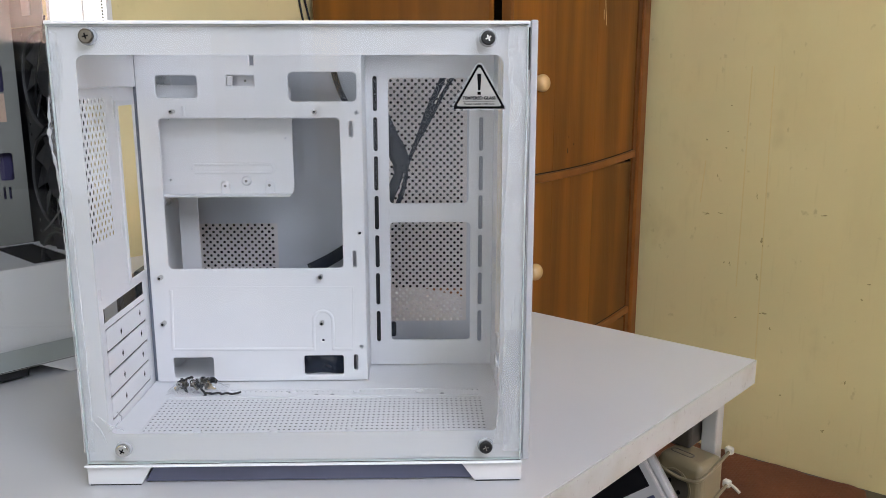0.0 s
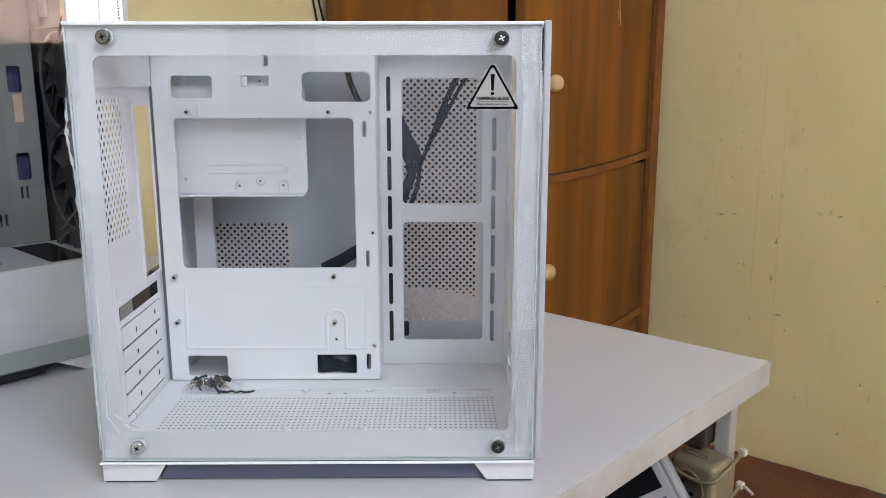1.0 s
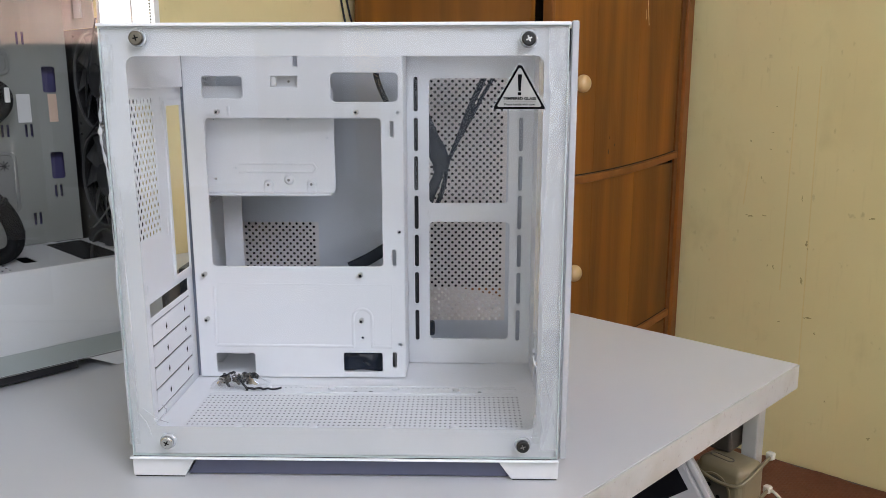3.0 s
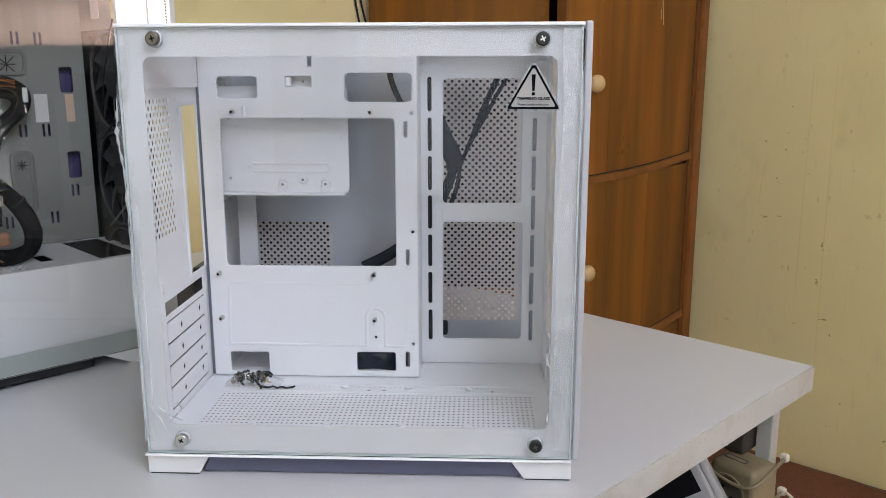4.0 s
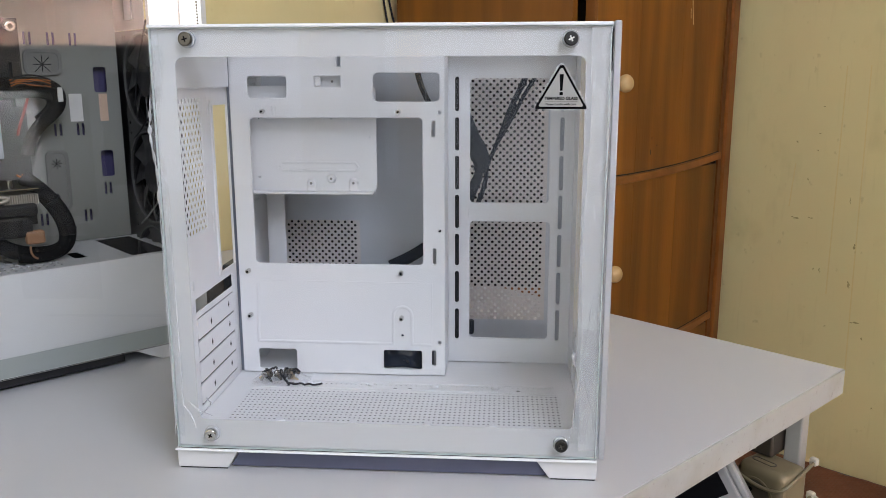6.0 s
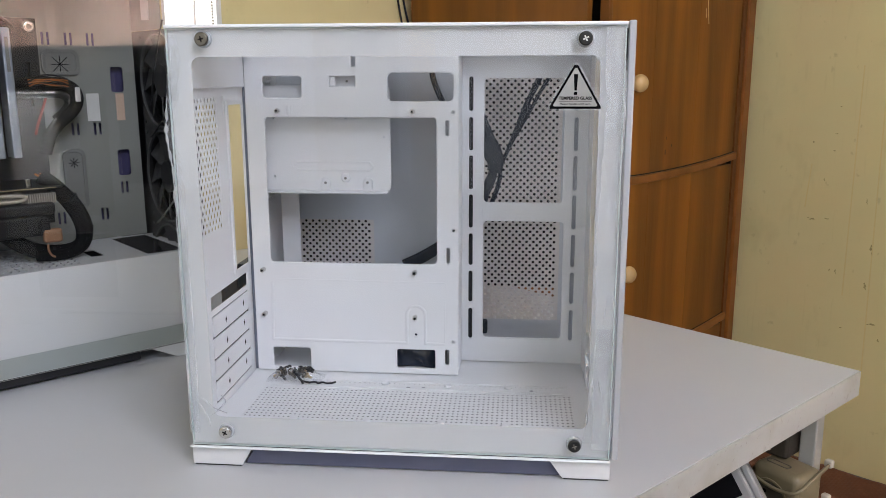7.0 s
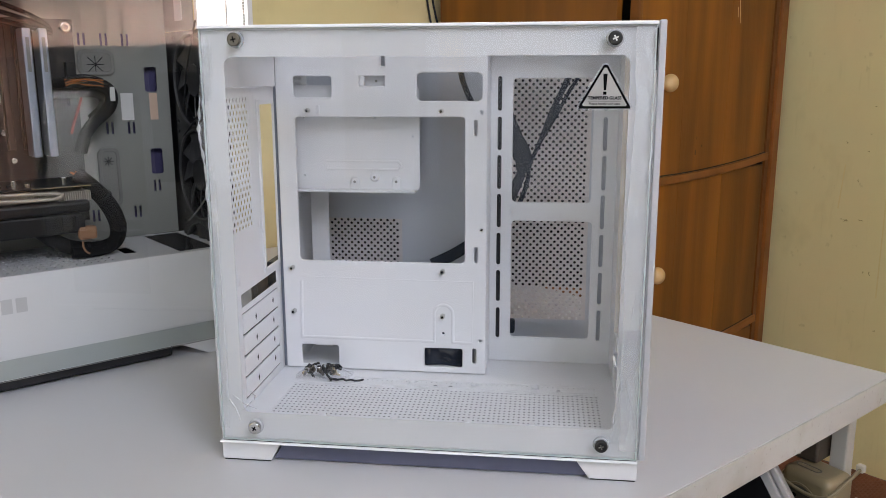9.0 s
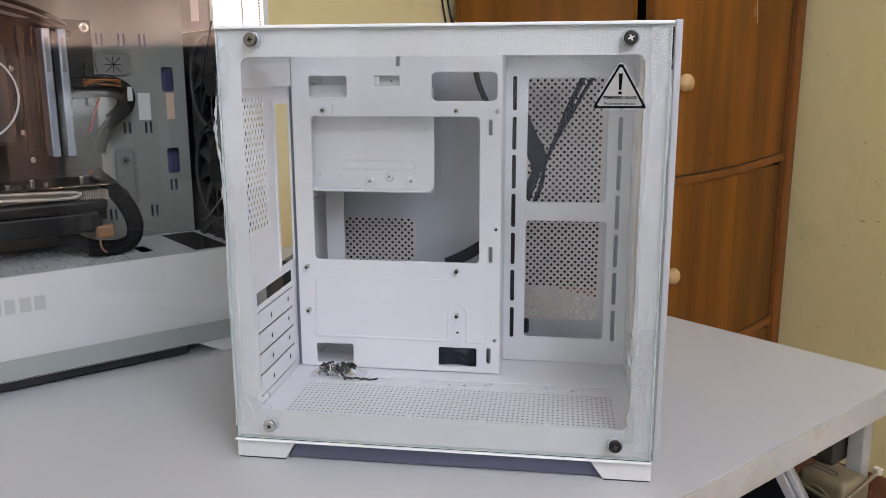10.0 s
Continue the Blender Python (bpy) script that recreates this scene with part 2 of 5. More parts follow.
def daylight(name, colour, strength):
    m = bpy.data.materials.new(name)
    m.use_nodes = True
    b = m.node_tree.nodes["Principled BSDF"]
    b.inputs["Emission Color"].default_value, b.inputs["Emission Strength"].default_value = (*colour, 1), strength
    return m


OUTSIDE = daylight("bright_outdoors", (1.0, 0.99, 0.97), 2.6)
SKYLIGHT = daylight("pale_blue_sky", (0.82, 0.89, 1.0), 1.25)

# ---- mesh helpers ----


def part(name, mesh, mat, parent=None, label="", m=None):
    """Links a mesh (or bmesh) as one object, under a thing or a part."""
    if isinstance(mesh, bmesh.types.BMesh):
        bm, mesh = mesh, bpy.data.meshes.new(name)
        bm.to_mesh(mesh)
        bm.free()
    if mat and not mesh.materials:
        mesh.materials.append(mat)
    ob = new(name, mesh)
    ob.parent = parent
    if m is not None:
        ob.matrix_basis = m
    if label:
        ob["label"] = label
    return ob


def thing(name, m, label, category, group=""):
    ob = new(name)
    ob.matrix_basis = m
    ob.empty_display_size = 0.05
    return tagged(ob, label, category, group)


def box(x0, x1, y0, y1, z0, z1, bevel=0.0, seg=2, bm=None):
    bm = bm or bmesh.new()
    r = bmesh.ops.create_cube(bm, size=1, matrix=Matrix.Translation(((x0 + x1) / 2, (y0 + y1) / 2, (z0 + z1) / 2)) @ Matrix.Diagonal((x1 - x0, y1 - y0, z1 - z0, 1)))
    if bevel:
        ed = list({e for v in r["verts"] for e in v.link_edges})
        bmesh.ops.bevel(bm, geom=ed, offset=bevel, segments=seg, affect="EDGES", profile=0.5)
    return bm


def smooth(bm):
    """Rounded edges shade smoothly, large faces stay flat."""
    big = max(f.calc_area() for f in bm.faces)
    for f in bm.faces:
        f.smooth = f.calc_area() < big * 0.05
    return bm


def pane(x0, x1, y0, y1, z0, z1, inner):
    """A sheet of glass with its outer face and its four edges; inner is the axis whose inward face stays open."""
    bm = box(x0, x1, y0, y1, z0, z1)
    bm.normal_update()
    bmesh.ops.delete(bm, geom=[f for f in bm.faces if f.normal.dot(Vector(inner)) > 0.9], context="FACES_ONLY")
    return bm


def cyl(r0, r1, h, m=None, n=24, bevel=0.0, bm=None):
    """A (tapered) cylinder that stands on its own z = 0."""
    bm = bm or bmesh.new()
    res = bmesh.ops.create_cone(bm, cap_ends=True, segments=n, radius1=r0, radius2=r1, depth=h, matrix=Matrix.Translation((0, 0, h / 2)))
    if bevel:
        top = [e for e in {e for v in res["verts"] for e in v.link_edges} if all(abs(v.co.z - h) < 1e-6 for v in e.verts)]
        bv = bmesh.ops.bevel(bm, geom=top, offset=bevel, segments=3, affect="EDGES", profile=0.5)
        res["verts"] = [v for v in bm.verts if v.is_valid]
    if m is not None:
        bmesh.ops.transform(bm, matrix=m, verts=bm.verts if bevel else res["verts"])
    return bm


def rrect(x0, z0, x1, z1, r, n=5):
    pts = []
    for cx, cz, a in ((x1 - r, z1 - r, 0), (x0 + r, z1 - r, 90), (x0 + r, z0 + r, 180), (x1 - r, z0 + r, 270)):
        for i in range(n + 1):
            t = radians(a + 90 * i / n)
            pts.append((cx + r * math.cos(t), cz + r * math.sin(t)))
    return pts


def circle(cx, cz, r, n=16):
    return [(cx + r * math.cos(2 * math.pi * i / n), cz + r * math.sin(2 * math.pi * i / n)) for i in range(n)]


TO_XZ = Matrix(((1, 0, 0, 0), (0, 0, 1, 0), (0, 1, 0, 0), (0, 0, 0, 1)))      # plate (a, b) -> x = a, z = b, thickness along y
TO_YZ = Matrix(((0, 0, 1, 0), (1, 0, 0, 0), (0, 1, 0, 0), (0, 0, 0, 1)))      # plate (a, b) -> y = a, z = b, thickness along x


def sheet(outline, holes, thick, turn=None, at=(0, 0, 0), bevel=0.0):
    """A flat plate with holes cut through it; turn takes (a, b, thickness) to the axes wanted."""
    cu = bpy.data.curves.new("plate", "CURVE")
    cu.dimensions, cu.fill_mode, cu.extrude = "2D", "BOTH", thick / 2 - bevel
    if bevel:
        cu.bevel_depth, cu.bevel_resolution, cu.offset = bevel, 1, -bevel
    for loop in (outline, *holes):
        sp = cu.splines.new("POLY")
        sp.points.add(len(loop) - 1)
        for p, (a, b) in zip(sp.points, loop):
            p.co = (a, b, 0, 1)
        sp.use_cyclic_u = True
    tmp = bpy.data.objects.new("plate", cu)
    me = bpy.data.meshes.new_from_object(tmp)
    bpy.data.objects.remove(tmp)
    bpy.data.curves.remove(cu)
    me.transform(Matrix.Translation(at) @ (turn or Matrix()))
    if (turn or Matrix()).determinant() < 0:
        me.flip_normals()
    for p in me.polygons:
        p.use_smooth = False
    return me


def perforated(x0, x1, y0, y1, px, py, r, thick, stagger=True, n=8, keep=None):
    """A sheet of cells, each with a round hole, in the plane (a, b), thickness along c."""
    vs, fs = [], []

    def quad(*p):
        i = len(vs)
        vs.extend(p)
        fs.append(tuple(range(i, i + len(p))))

    rows = max(1, round((y1 - y0) / py))
    py = (y1 - y0) / rows
    h = thick / 2
    cosv = [(math.cos(2 * math.pi * (i + 0.5) / n), math.sin(2 * math.pi * (i + 0.5) / n)) for i in range(n)]
    for j in range(rows):
        b0, b1 = y0 + j * py, y0 + (j + 1) * py
        off = px / 2 if stagger and j % 2 else 0
        cols = int((x1 - x0 - off + 1e-9) / px)
        a0 = x0 + off
        for lo, hi in ((x0, a0), (a0 + cols * px, x1)):
            if hi - lo > 1e-6:
                for c in (h, -h):
                    quad((lo, b0, c), (hi, b0, c), (hi, b1, c), (lo, b1, c))
        for i in range(cols):
            l, rr = a0 + i * px, a0 + (i + 1) * px
            cx, cy = (l + rr) / 2, (b0 + b1) / 2
            if keep and not keep(cx, cy):
                for c in (h, -h):
                    quad((l, b0, c), (rr, b0, c), (rr, b1, c), (l, b1, c))
                continue
            outer = []
            for ca, sa in cosv:
                k = min((px / 2) / max(abs(ca), 1e-6), (py / 2) / max(abs(sa), 1e-6))
                outer.append((cx + k * ca, cy + k * sa))
            corner = {}
            for i2 in range(n):
                p, q = outer[i2], outer[(i2 + 1) % n]
                mid = []
                if abs(p[0] - q[0]) > 1e-7 and abs(p[1] - q[1]) > 1e-7:
                    mid = [(l if min(p[0], q[0]) - l < 1e-7 else rr, b0 if min(p[1], q[1]) - b0 < 1e-7 else b1)]
                a, b = ((cx + r * cosv[i2][0], cy + r * cosv[i2][1]), (cx + r * cosv[(i2 + 1) % n][0], cy + r * cosv[(i2 + 1) % n][1]))
                for c in (h, -h):
                    quad(*[(u, v, c) for u, v in (a, p, *mid, q, b)])
                quad((*a, h), (*b, h), (*b, -h), (*a, -h))
    me = bpy.data.meshes.new("perforated")
    me.from_pydata(vs, [], fs)
    return me


def tube(points, radius, n=8, flat=1.0):
    """A smooth cable through the points; flat < 1 squeezes it to a ribbon."""
    cu = bpy.data.curves.new("cable", "CURVE")
    cu.dimensions, cu.bevel_depth, cu.bevel_resolution, cu.resolution_u = "3D", radius, max(1, n // 4), 6
    cu.use_fill_caps = True
    sp = cu.splines.new("NURBS")
    sp.points.add(len(points) - 1)
    for p, c in zip(sp.points, points):
        p.co = (*c, 1)
    sp.use_endpoint_u, sp.order_u = True, min(4, len(points))
    tmp = bpy.data.objects.new("cable", cu)
    me = bpy.data.meshes.new_from_object(tmp)
    bpy.data.objects.remove(tmp)
    bpy.data.curves.remove(cu)
    for p in me.polygons:
        p.use_smooth = True
    return me


def lettering(text, size, turn, at, weight=0.032):
    cu = bpy.data.curves.new("text", "FONT")
    cu.body, cu.size, cu.align_x, cu.align_y, cu.extrude, cu.offset = text, size, "CENTER", "CENTER", 0.00008, size * weight
    tmp = bpy.data.objects.new("text", cu)
    me = bpy.data.meshes.new_from_object(tmp)
    bpy.data.objects.remove(tmp)
    bpy.data.curves.remove(cu)
    me.transform(Matrix.Translation(at) @ turn)
    return me


FACE_FRONT = pose(0, 0, 0, 90, 0, 0)     # z of a lathe or text -> -y, towards the camera

# ---- the room ----


def structure(name, mesh, mat, label, m=ROOM):
    ob = part(name, mesh, mat, None, "", m)
    return tagged(ob, label, "", "", "structure")


T = 0.12
structure("floor", box(W_LEFT - T, W_RIGHT + T, W_FRONT - T, W_BACK + T, FLOOR_Z - 0.1, FLOOR_Z), TILE, "dark brown tiled floor of the room")
structure("ceiling", box(W_LEFT - T, W_RIGHT + T, W_FRONT - T, W_BACK + T, CEIL_Z, CEIL_Z + 0.1), CEILING, "plain white ceiling")
wall_back = structure("wall_back", box(W_LEFT - T, W_RIGHT + T, W_BACK, W_BACK + T, FLOOR_Z, CEIL_Z), WALL, "cream painted wall with scuffs and stains")
# scuffs and faint vertical streaks on it: x, z, half width and half height in millimetres
SCUFFS = ((-0.185, 0.255, 3.9, 2.3), (-0.189, 0.184, 3.9, 2.3), (-0.191, 0.139, 5.5, 2.3), (-0.247, 0.158, 3.2, 3.9), (-0.211, 0.06, 2.4, 5.6), (-0.233, -0.05, 16, 3.4), (-0.195, -0.046, 11.2, 2.0),
          (0.081, -0.024, 9.6, 4.0), (-0.098, 0.012, 2.3, 9.3), (-0.076, -0.113, 5.3, 12.6), (-0.176, -0.186, 2.4, 6.5), (-0.16, -0.186, 3.0, 7.3), (-0.081, -0.216, 6.0, 10), (-0.054, -0.315, 12, 4.5),
          (-0.035, -0.355, 3.8, 5.7), (0.169, -0.466, 3.4, 6.2), (-0.131, -0.34, 4.0, 3.5), (0.201, -0.191, 10, 2.0), (0.188, -0.234, 4.5, 4.5), (0.009, -0.542, 4.0, 3.5), (0.126, -0.617, 6, 6))
rw = random.Random(7)
for x, z, a, b in SCUFFS:
    for k in range(3):
        f = (0.8, 0.45, 0.3)[k]
        cx, cz = x + (rw.uniform(-a, a) * 0.9 * (k > 0)) / 1000, z + (rw.uniform(-b, b) * 0.9 * (k > 0)) / 1000
        ring = [(cx + f * a / 1000 * rw.uniform(0.35, 1.0) * math.cos(t * math.pi / 5), cz + f * b / 1000 * rw.uniform(0.35, 1.0) * math.sin(t * math.pi / 5)) for t in range(10)]
        part("scuff", sheet(ring, [], 0.0002, TO_XZ, (0, W_BACK - 0.0004 - 0.0003 * k, 0)), SCUFF, wall_back)
for x0, z0, x1, z1 in ((-0.137, 0.36, -0.136, -0.25), (-0.079, 0.36, -0.067, -0.48), (-0.247, 0.10, -0.256, -0.02)):
    part("streak", sheet([(x0 - 0.0016, z0), (x0 + 0.0016, z0), (x1 + 0.0020, z1), (x1 - 0.0016, z1)], [], 0.0001, TO_XZ, (0, W_BACK - 0.0002, 0)), STREAK, wall_back)
# the left wall has the window over the desk's end
WIN_Y0, WIN_Y1, WIN_Z0, WIN_Z1 = 0.512, 0.650, 0.28, 1.10
structure("wall_left", sheet([(W_FRONT, FLOOR_Z), (W_BACK, FLOOR_Z), (W_BACK, CEIL_Z), (W_FRONT, CEIL_Z)],
                             [[(WIN_Y0, WIN_Z0), (WIN_Y1, WIN_Z0), (WIN_Y1, WIN_Z1), (WIN_Y0, WIN_Z1)]], T, TO_YZ, (W_LEFT - T / 2, 0, 0)), WALL, "cream painted wall with the window")
# the wall behind the camera has a window, too
FWIN = (0.30, 1.55, -0.15, 1.45)
structure("wall_front", sheet([(W_LEFT - T, FLOOR_Z), (W_RIGHT + T, FLOOR_Z), (W_RIGHT + T, CEIL_Z), (W_LEFT - T, CEIL_Z)],
                              [[(FWIN[0], FWIN[2]), (FWIN[1], FWIN[2]), (FWIN[1], FWIN[3]), (FWIN[0], FWIN[3])]], T, TO_XZ, (0, W_FRONT - T / 2, 0)), WALL, "cream painted wall with a window")
# the right wall has the curtained window and the large one that lights the desk
CWIN = (0.12, 0.500, -0.02, 0.62)
CWIN_B = (0.55, 1.12, 0.41, 0.62)
BW = (-1.04, 0.02, 0.82, 2.00)
RWIN = (-2.60, -1.20, -0.15, 1.45)
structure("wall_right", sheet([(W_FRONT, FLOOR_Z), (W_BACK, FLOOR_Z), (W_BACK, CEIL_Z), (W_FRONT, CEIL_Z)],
                              [[(a, c), (b, c), (b, d), (a, d)] for a, b, c, d in (BW, CWIN, CWIN_B, RWIN)], T, TO_YZ, (W_RIGHT + T / 2, 0, 0)), WALL_DIM, "unseen right wall with four windows, darkened to cut bounced light")


def window(name, x, y0, y1, z0, z1, label, mullions, mw=0.012):
    w = structure(name, sheet([(y0, z0), (y1, z0), (y1, z1), (y0, z1)], [[(y0 + 0.006, z0 + 0.035), (y1 - 0.012, z0 + 0.035), (y1 - 0.012, z1 - 0.035), (y0 + 0.006, z1 - 0.035)]],
                              0.06, TO_YZ, (x, 0, 0)), WINDOW_WHITE, label)
    for y in mullions:
        part("mullion", box(x - 0.02, x + 0.02, y - mw, y + mw, z0 + 0.035, z1 - 0.035, 0.003), WINDOW_WHITE, w)
    return w


window("window_1", W_LEFT - 0.0285, WIN_Y0, WIN_Y1, WIN_Z0, WIN_Z1, "white framed window, blown out by daylight", (0.592,), 0.0012)
window("window_2", W_RIGHT + 0.06, *BW, "large white framed window beside the desk", (-0.54,))
tagged(part("backdrop", box(W_LEFT - 0.030, W_LEFT - 0.022, WIN_Y0 + 0.007, WIN_Y1 - 0.014, WIN_Z0 + 0.036, WIN_Z1 - 0.036), OUTSIDE, None, "", ROOM), "bright overexposed daylight in the window", "", "", "structure")
tagged(part("backdrop", box(W_RIGHT + 0.6, W_RIGHT + 0.62, -3.0, 1.9, -0.7, 1.9), SKYLIGHT, None, "", ROOM), "bright daylight outside the windows", "", "", "structure")
window("window_5", W_RIGHT + 0.06, *RWIN, "white framed window behind the camera", ())
tagged(part("backdrop", box(-0.6, 2.4, W_FRONT - 0.62, W_FRONT - 0.60, -0.7, 1.9), SKYLIGHT, None, "", ROOM), "bright daylight outside the window behind the camera", "", "", "structure")
window("window_3", W_RIGHT + 0.06, CWIN[0], CWIN[1], CWIN[2], CWIN[3], "white framed window behind a sheer curtain", (0.30,))
window("window_4", W_RIGHT + 0.06, *CWIN_B, "low wide window light behind the valance", (0.83,))
# curtains in front of it, which the second case's glass mirrors


def curtain(y0, y1, z0, z1, n, mat, label, dx):
    vs, fs = [], []
    for i in range(n + 1):
        y = y0 + (y1 - y0) * i / n
        for j in range(3):
            z = z0 + (z1 - z0) * j / 2
            vs.append((W_RIGHT - 0.05 - dx + 0.014 * math.sin(i * 0.9 + 0.3 * j) + 0.006 * math.sin(i * 2.3), y, z))
    for i in range(n):
        for j in range(2):
            a = i * 3 + j
            fs.append((a, a + 3, a + 4, a + 1))
    me = bpy.data.meshes.new("curtain")
    me.from_pydata(vs, [], fs)
    return tagged(part("curtain", me, mat, None, "", ROOM), label, "curtain", "curtains")


curtain(0.05, 0.275, -0.36, 0.62, 26, CURTAIN_DARK, "brown side curtain hanging beside the window", 0.0)
curtain(0.05, 1.17, 0.395, 0.63, 124, CURTAIN, "short pinkish valance across the top of the window", 0.05)
curtain(0.26, 0.508, -0.36, 0.60, 30, SHEER, "white sheer curtain hanging before the window", -0.03)

# bead chain of the blind beside the window
chain = thing("bead_chain", ROOM @ pose(W_LEFT + 0.012, 0.6225, 0.30), "thin ball chain of a blind beside the window", "blind chain")
bead = bmesh.new()
bmesh.ops.create_icosphere(bead, subdivisions=1, radius=0.0023)
bead0 = part("bead", bead, material("dark_bead", (0.10, 0.08, 0.05), 0.5), chain)
part("cord", tube([(0, 0, 0), (0, 0.001, 0.4), (0, 0, 0.95)], 0.0008), WINDOW_WHITE, chain)
for i in range(1, 140):
    b = new("bead", bead0.data)
    b.parent, b.location = chain, (0, 0.001 * math.sin(i * 0.13), i * 0.0064)

# two black cables hanging down the wall beside the wardrobe
for y0, y1 in ((1.103, 1.290), (1.105, 1.345)):
    tagged(part("wall_cable", tube([(0, y0, 0.95), (0.003, y0 + (y1 - y0) * 0.28, 0.53), (0, y0 + (y1 - y0) * 0.42, 0.475), (0.003, y1 - 0.02, 0.1), (0, y1, -0.35), (0, y1, -0.745)], 0.0027), RUBBER, None, "", ROOM @ pose(W_LEFT + 0.006, 0, 0)),
           "thin black cable slanting down the cream wall", "cable", "cables on the wall")

# ---- wardrobe ----
WX, WY0, WY1, WTOP = -0.415, 1.178, 1.900, 1.30
wardrobe = thing("wardrobe", ROOM @ pose(WX, WY0, FLOOR_Z), "orange-brown wooden wardrobe with round pale knobs, in the corner", "wardrobe")
H = WTOP - FLOOR_Z
D = 0.582
part("side_panel", box(-D, -0.028, 0.0, 0.018, 0, H, 0.001), WOOD, wardrobe)
part("side_panel", box(-D, -0.022, WY1 - WY0 - 0.018, WY1 - WY0, 0, H, 0.001), WOOD, wardrobe)
part("back_panel", box(-D + 0.001, -D + 0.007, 0.019, WY1 - WY0 - 0.019, 0, H), WOOD, wardrobe)
part("top", box(-D, -0.02, 0.0, WY1 - WY0, H, H + 0.02, 0.001), WOOD, wardrobe)
part("inner_shadow_board", box(-0.10, -0.09, 0.019, WY1 - WY0 - 0.019, 0.02, H - 0.02), DARK, wardrobe)
wdt = WY1 - WY0
part("gap", box(-0.02, -0.0040, wdt - 0.0630, wdt - 0.0582, 0, H - 0.012), DARK, wardrobe)
# dark strip put in for the shaded groove between door and post
part("stile", box(-0.02, 0.002, wdt - 0.0580, wdt - 0.0370, 0, H, 0.001), WOOD_GROOVE, wardrobe)
part("front_post", box(-0.021, 0.010, wdt - 0.0368, wdt, 0, H, 0.004, 3), WOOD_TRIM, wardrobe)
part("front_post", box(-0.021, 0.004, 0.036, 0.048, 0, H, 0.002), WOOD_TRIM, wardrobe)


def arched_rail(z, h, x1):
    """A rail across the front, its underside slightly arched."""
    n = 14
    a, b = 0.049, wdt - 0.053
    top = [(a + (b - a) * i / n, z - 0.020 * i / n + 0.042 * (i / n) ** 2) for i in range(n + 1)]
    low = [(y, zz - h) for y, zz in reversed(top)]
    return sheet(top + low, [], x1 + 0.02, TO_YZ, ((x1 - 0.02) / 2, 0, 0), 0.002)


R1, R2 = 0.107 - FLOOR_Z, -0.352 - FLOOR_Z
for z in (R1, R2):
    part("rail", arched_rail(z, 0.019, 0.008), WOOD_TRIM, wardrobe, "reddish wooden rail")
    part("gap", arched_rail(z + 0.0036, 0.0034, 0.0012), DARK, wardrobe)
for z0, z1, knob_z, knob_y in ((R1 - 0.001, H - 0.01, 0.3186 - FLOOR_Z, 0.122), (R2 - 0.001, R1 - 0.010, -0.117 - FLOOR_Z, 0.110), (0.03, R2 - 0.010, R2 - 0.12, 0.110)):
    d = part("door", box(-0.018, -0.0145, 0.050, wdt - 0.064, z0, z1, 0.001), WOOD, wardrobe)
    for y0, y1 in ((0.050, 0.232), (0.2326, 0.438), (0.4386, wdt - 0.064)):
        part("board", box(-0.0144, 0.0, y0, y1, z0, z1), WOOD, d)
    k = bmesh.new()
    bmesh.ops.create_uvsphere(k, u_segments=20, v_segments=12, radius=0.020, matrix=Matrix.Translation((0.034, knob_y, knob_z)) @ Matrix.Diagonal((0.85, 1, 1, 1)))
    cyl(0.010, 0.008, 0.022, pose(-0.001, knob_y, knob_z, 0, 90, 0), 16, bm=k)
    kb = part("knob", k, KNOB, d, "round pale wooden knob")
    for p in kb.data.polygons:
        p.use_smooth = True

for y, z, a, b in ((1.4793, 0.1525, 0.0024, 0.0072), (1.4806, 0.1495, 0.0014, 0.0050), (1.4832, 0.1863, 0.0012, 0.004), (1.509, 0.1671, 0.0020, 0.0034)):
    ring = [(y - WY0 + a * rw.uniform(0.6, 1.1) * math.cos(t * math.pi / 6), z - FLOOR_Z + b * rw.uniform(0.7, 1.1) * math.sin(t * math.pi / 6)) for t in range(12)]
    part("knot", sheet(ring, [], 0.0003, TO_YZ, (0.0004, 0, 0)), KNOT, wardrobe, "small dark knot in the wood")

DRIP = material("pale_paint_drip", (0.62, 0.45, 0.24), 0.6, 0, 0.2, 200)
for y0, z0, y1, z1, w in ((1.6470, 0.535, 1.6585, 0.462, 0.0020), (1.6420, 0.500, 1.6440, 0.476, 0.0013)):
    pts = [(y0 + (y1 - y0) * k / 8 - WY0 + rw.uniform(-0.0006, 0.0006), z0 + (z1 - z0) * k / 8 - FLOOR_Z) for k in range(9)]
    ring = [(y - w * rw.uniform(0.4, 1), z) for y, z in pts] + [(y + w * rw.uniform(0.4, 1), z) for y, z in reversed(pts)]
    part("paint_drip", sheet(ring, [], 0.0003, TO_YZ, (0.0004, 0, 0)), DRIP, wardrobe, "pale drip of paint on the door")

# rug on the floor along the wall
vs, fs = [], []
NX, NY = 150, 190
for i in range(NX + 1):
    for j in range(NY + 1):
        x, y = -0.40 + 0.655 * i / NX, 1.20 + 0.755 * j / NY
        e = min(i, NX - i, j, NY - j) / 12
        y += (0.005 * math.sin(x * 40) + 0.002 * math.sin(x * 90 + 1)) * (j / NY) ** 6
        x += 0.005 * math.sin(y * 70) * (i / NX) ** 6
        bump = abs(math.sin(math.pi * (x + y) / 0.017)) * abs(math.sin(math.pi * (x - y) / 0.017))
        vs.append((x, y, FLOOR_Z + 0.004 + min(1, e) * (0.016 + 0.0065 * bump * min(1, e) + 0.004 * noise.noise(Vector((x * 9, y * 9, 1))))))
for i in range(NX):
    for j in range(NY):
        a = i * (NY + 1) + j
        fs.append((a, a + NY + 1, a + NY + 2, a + 1))
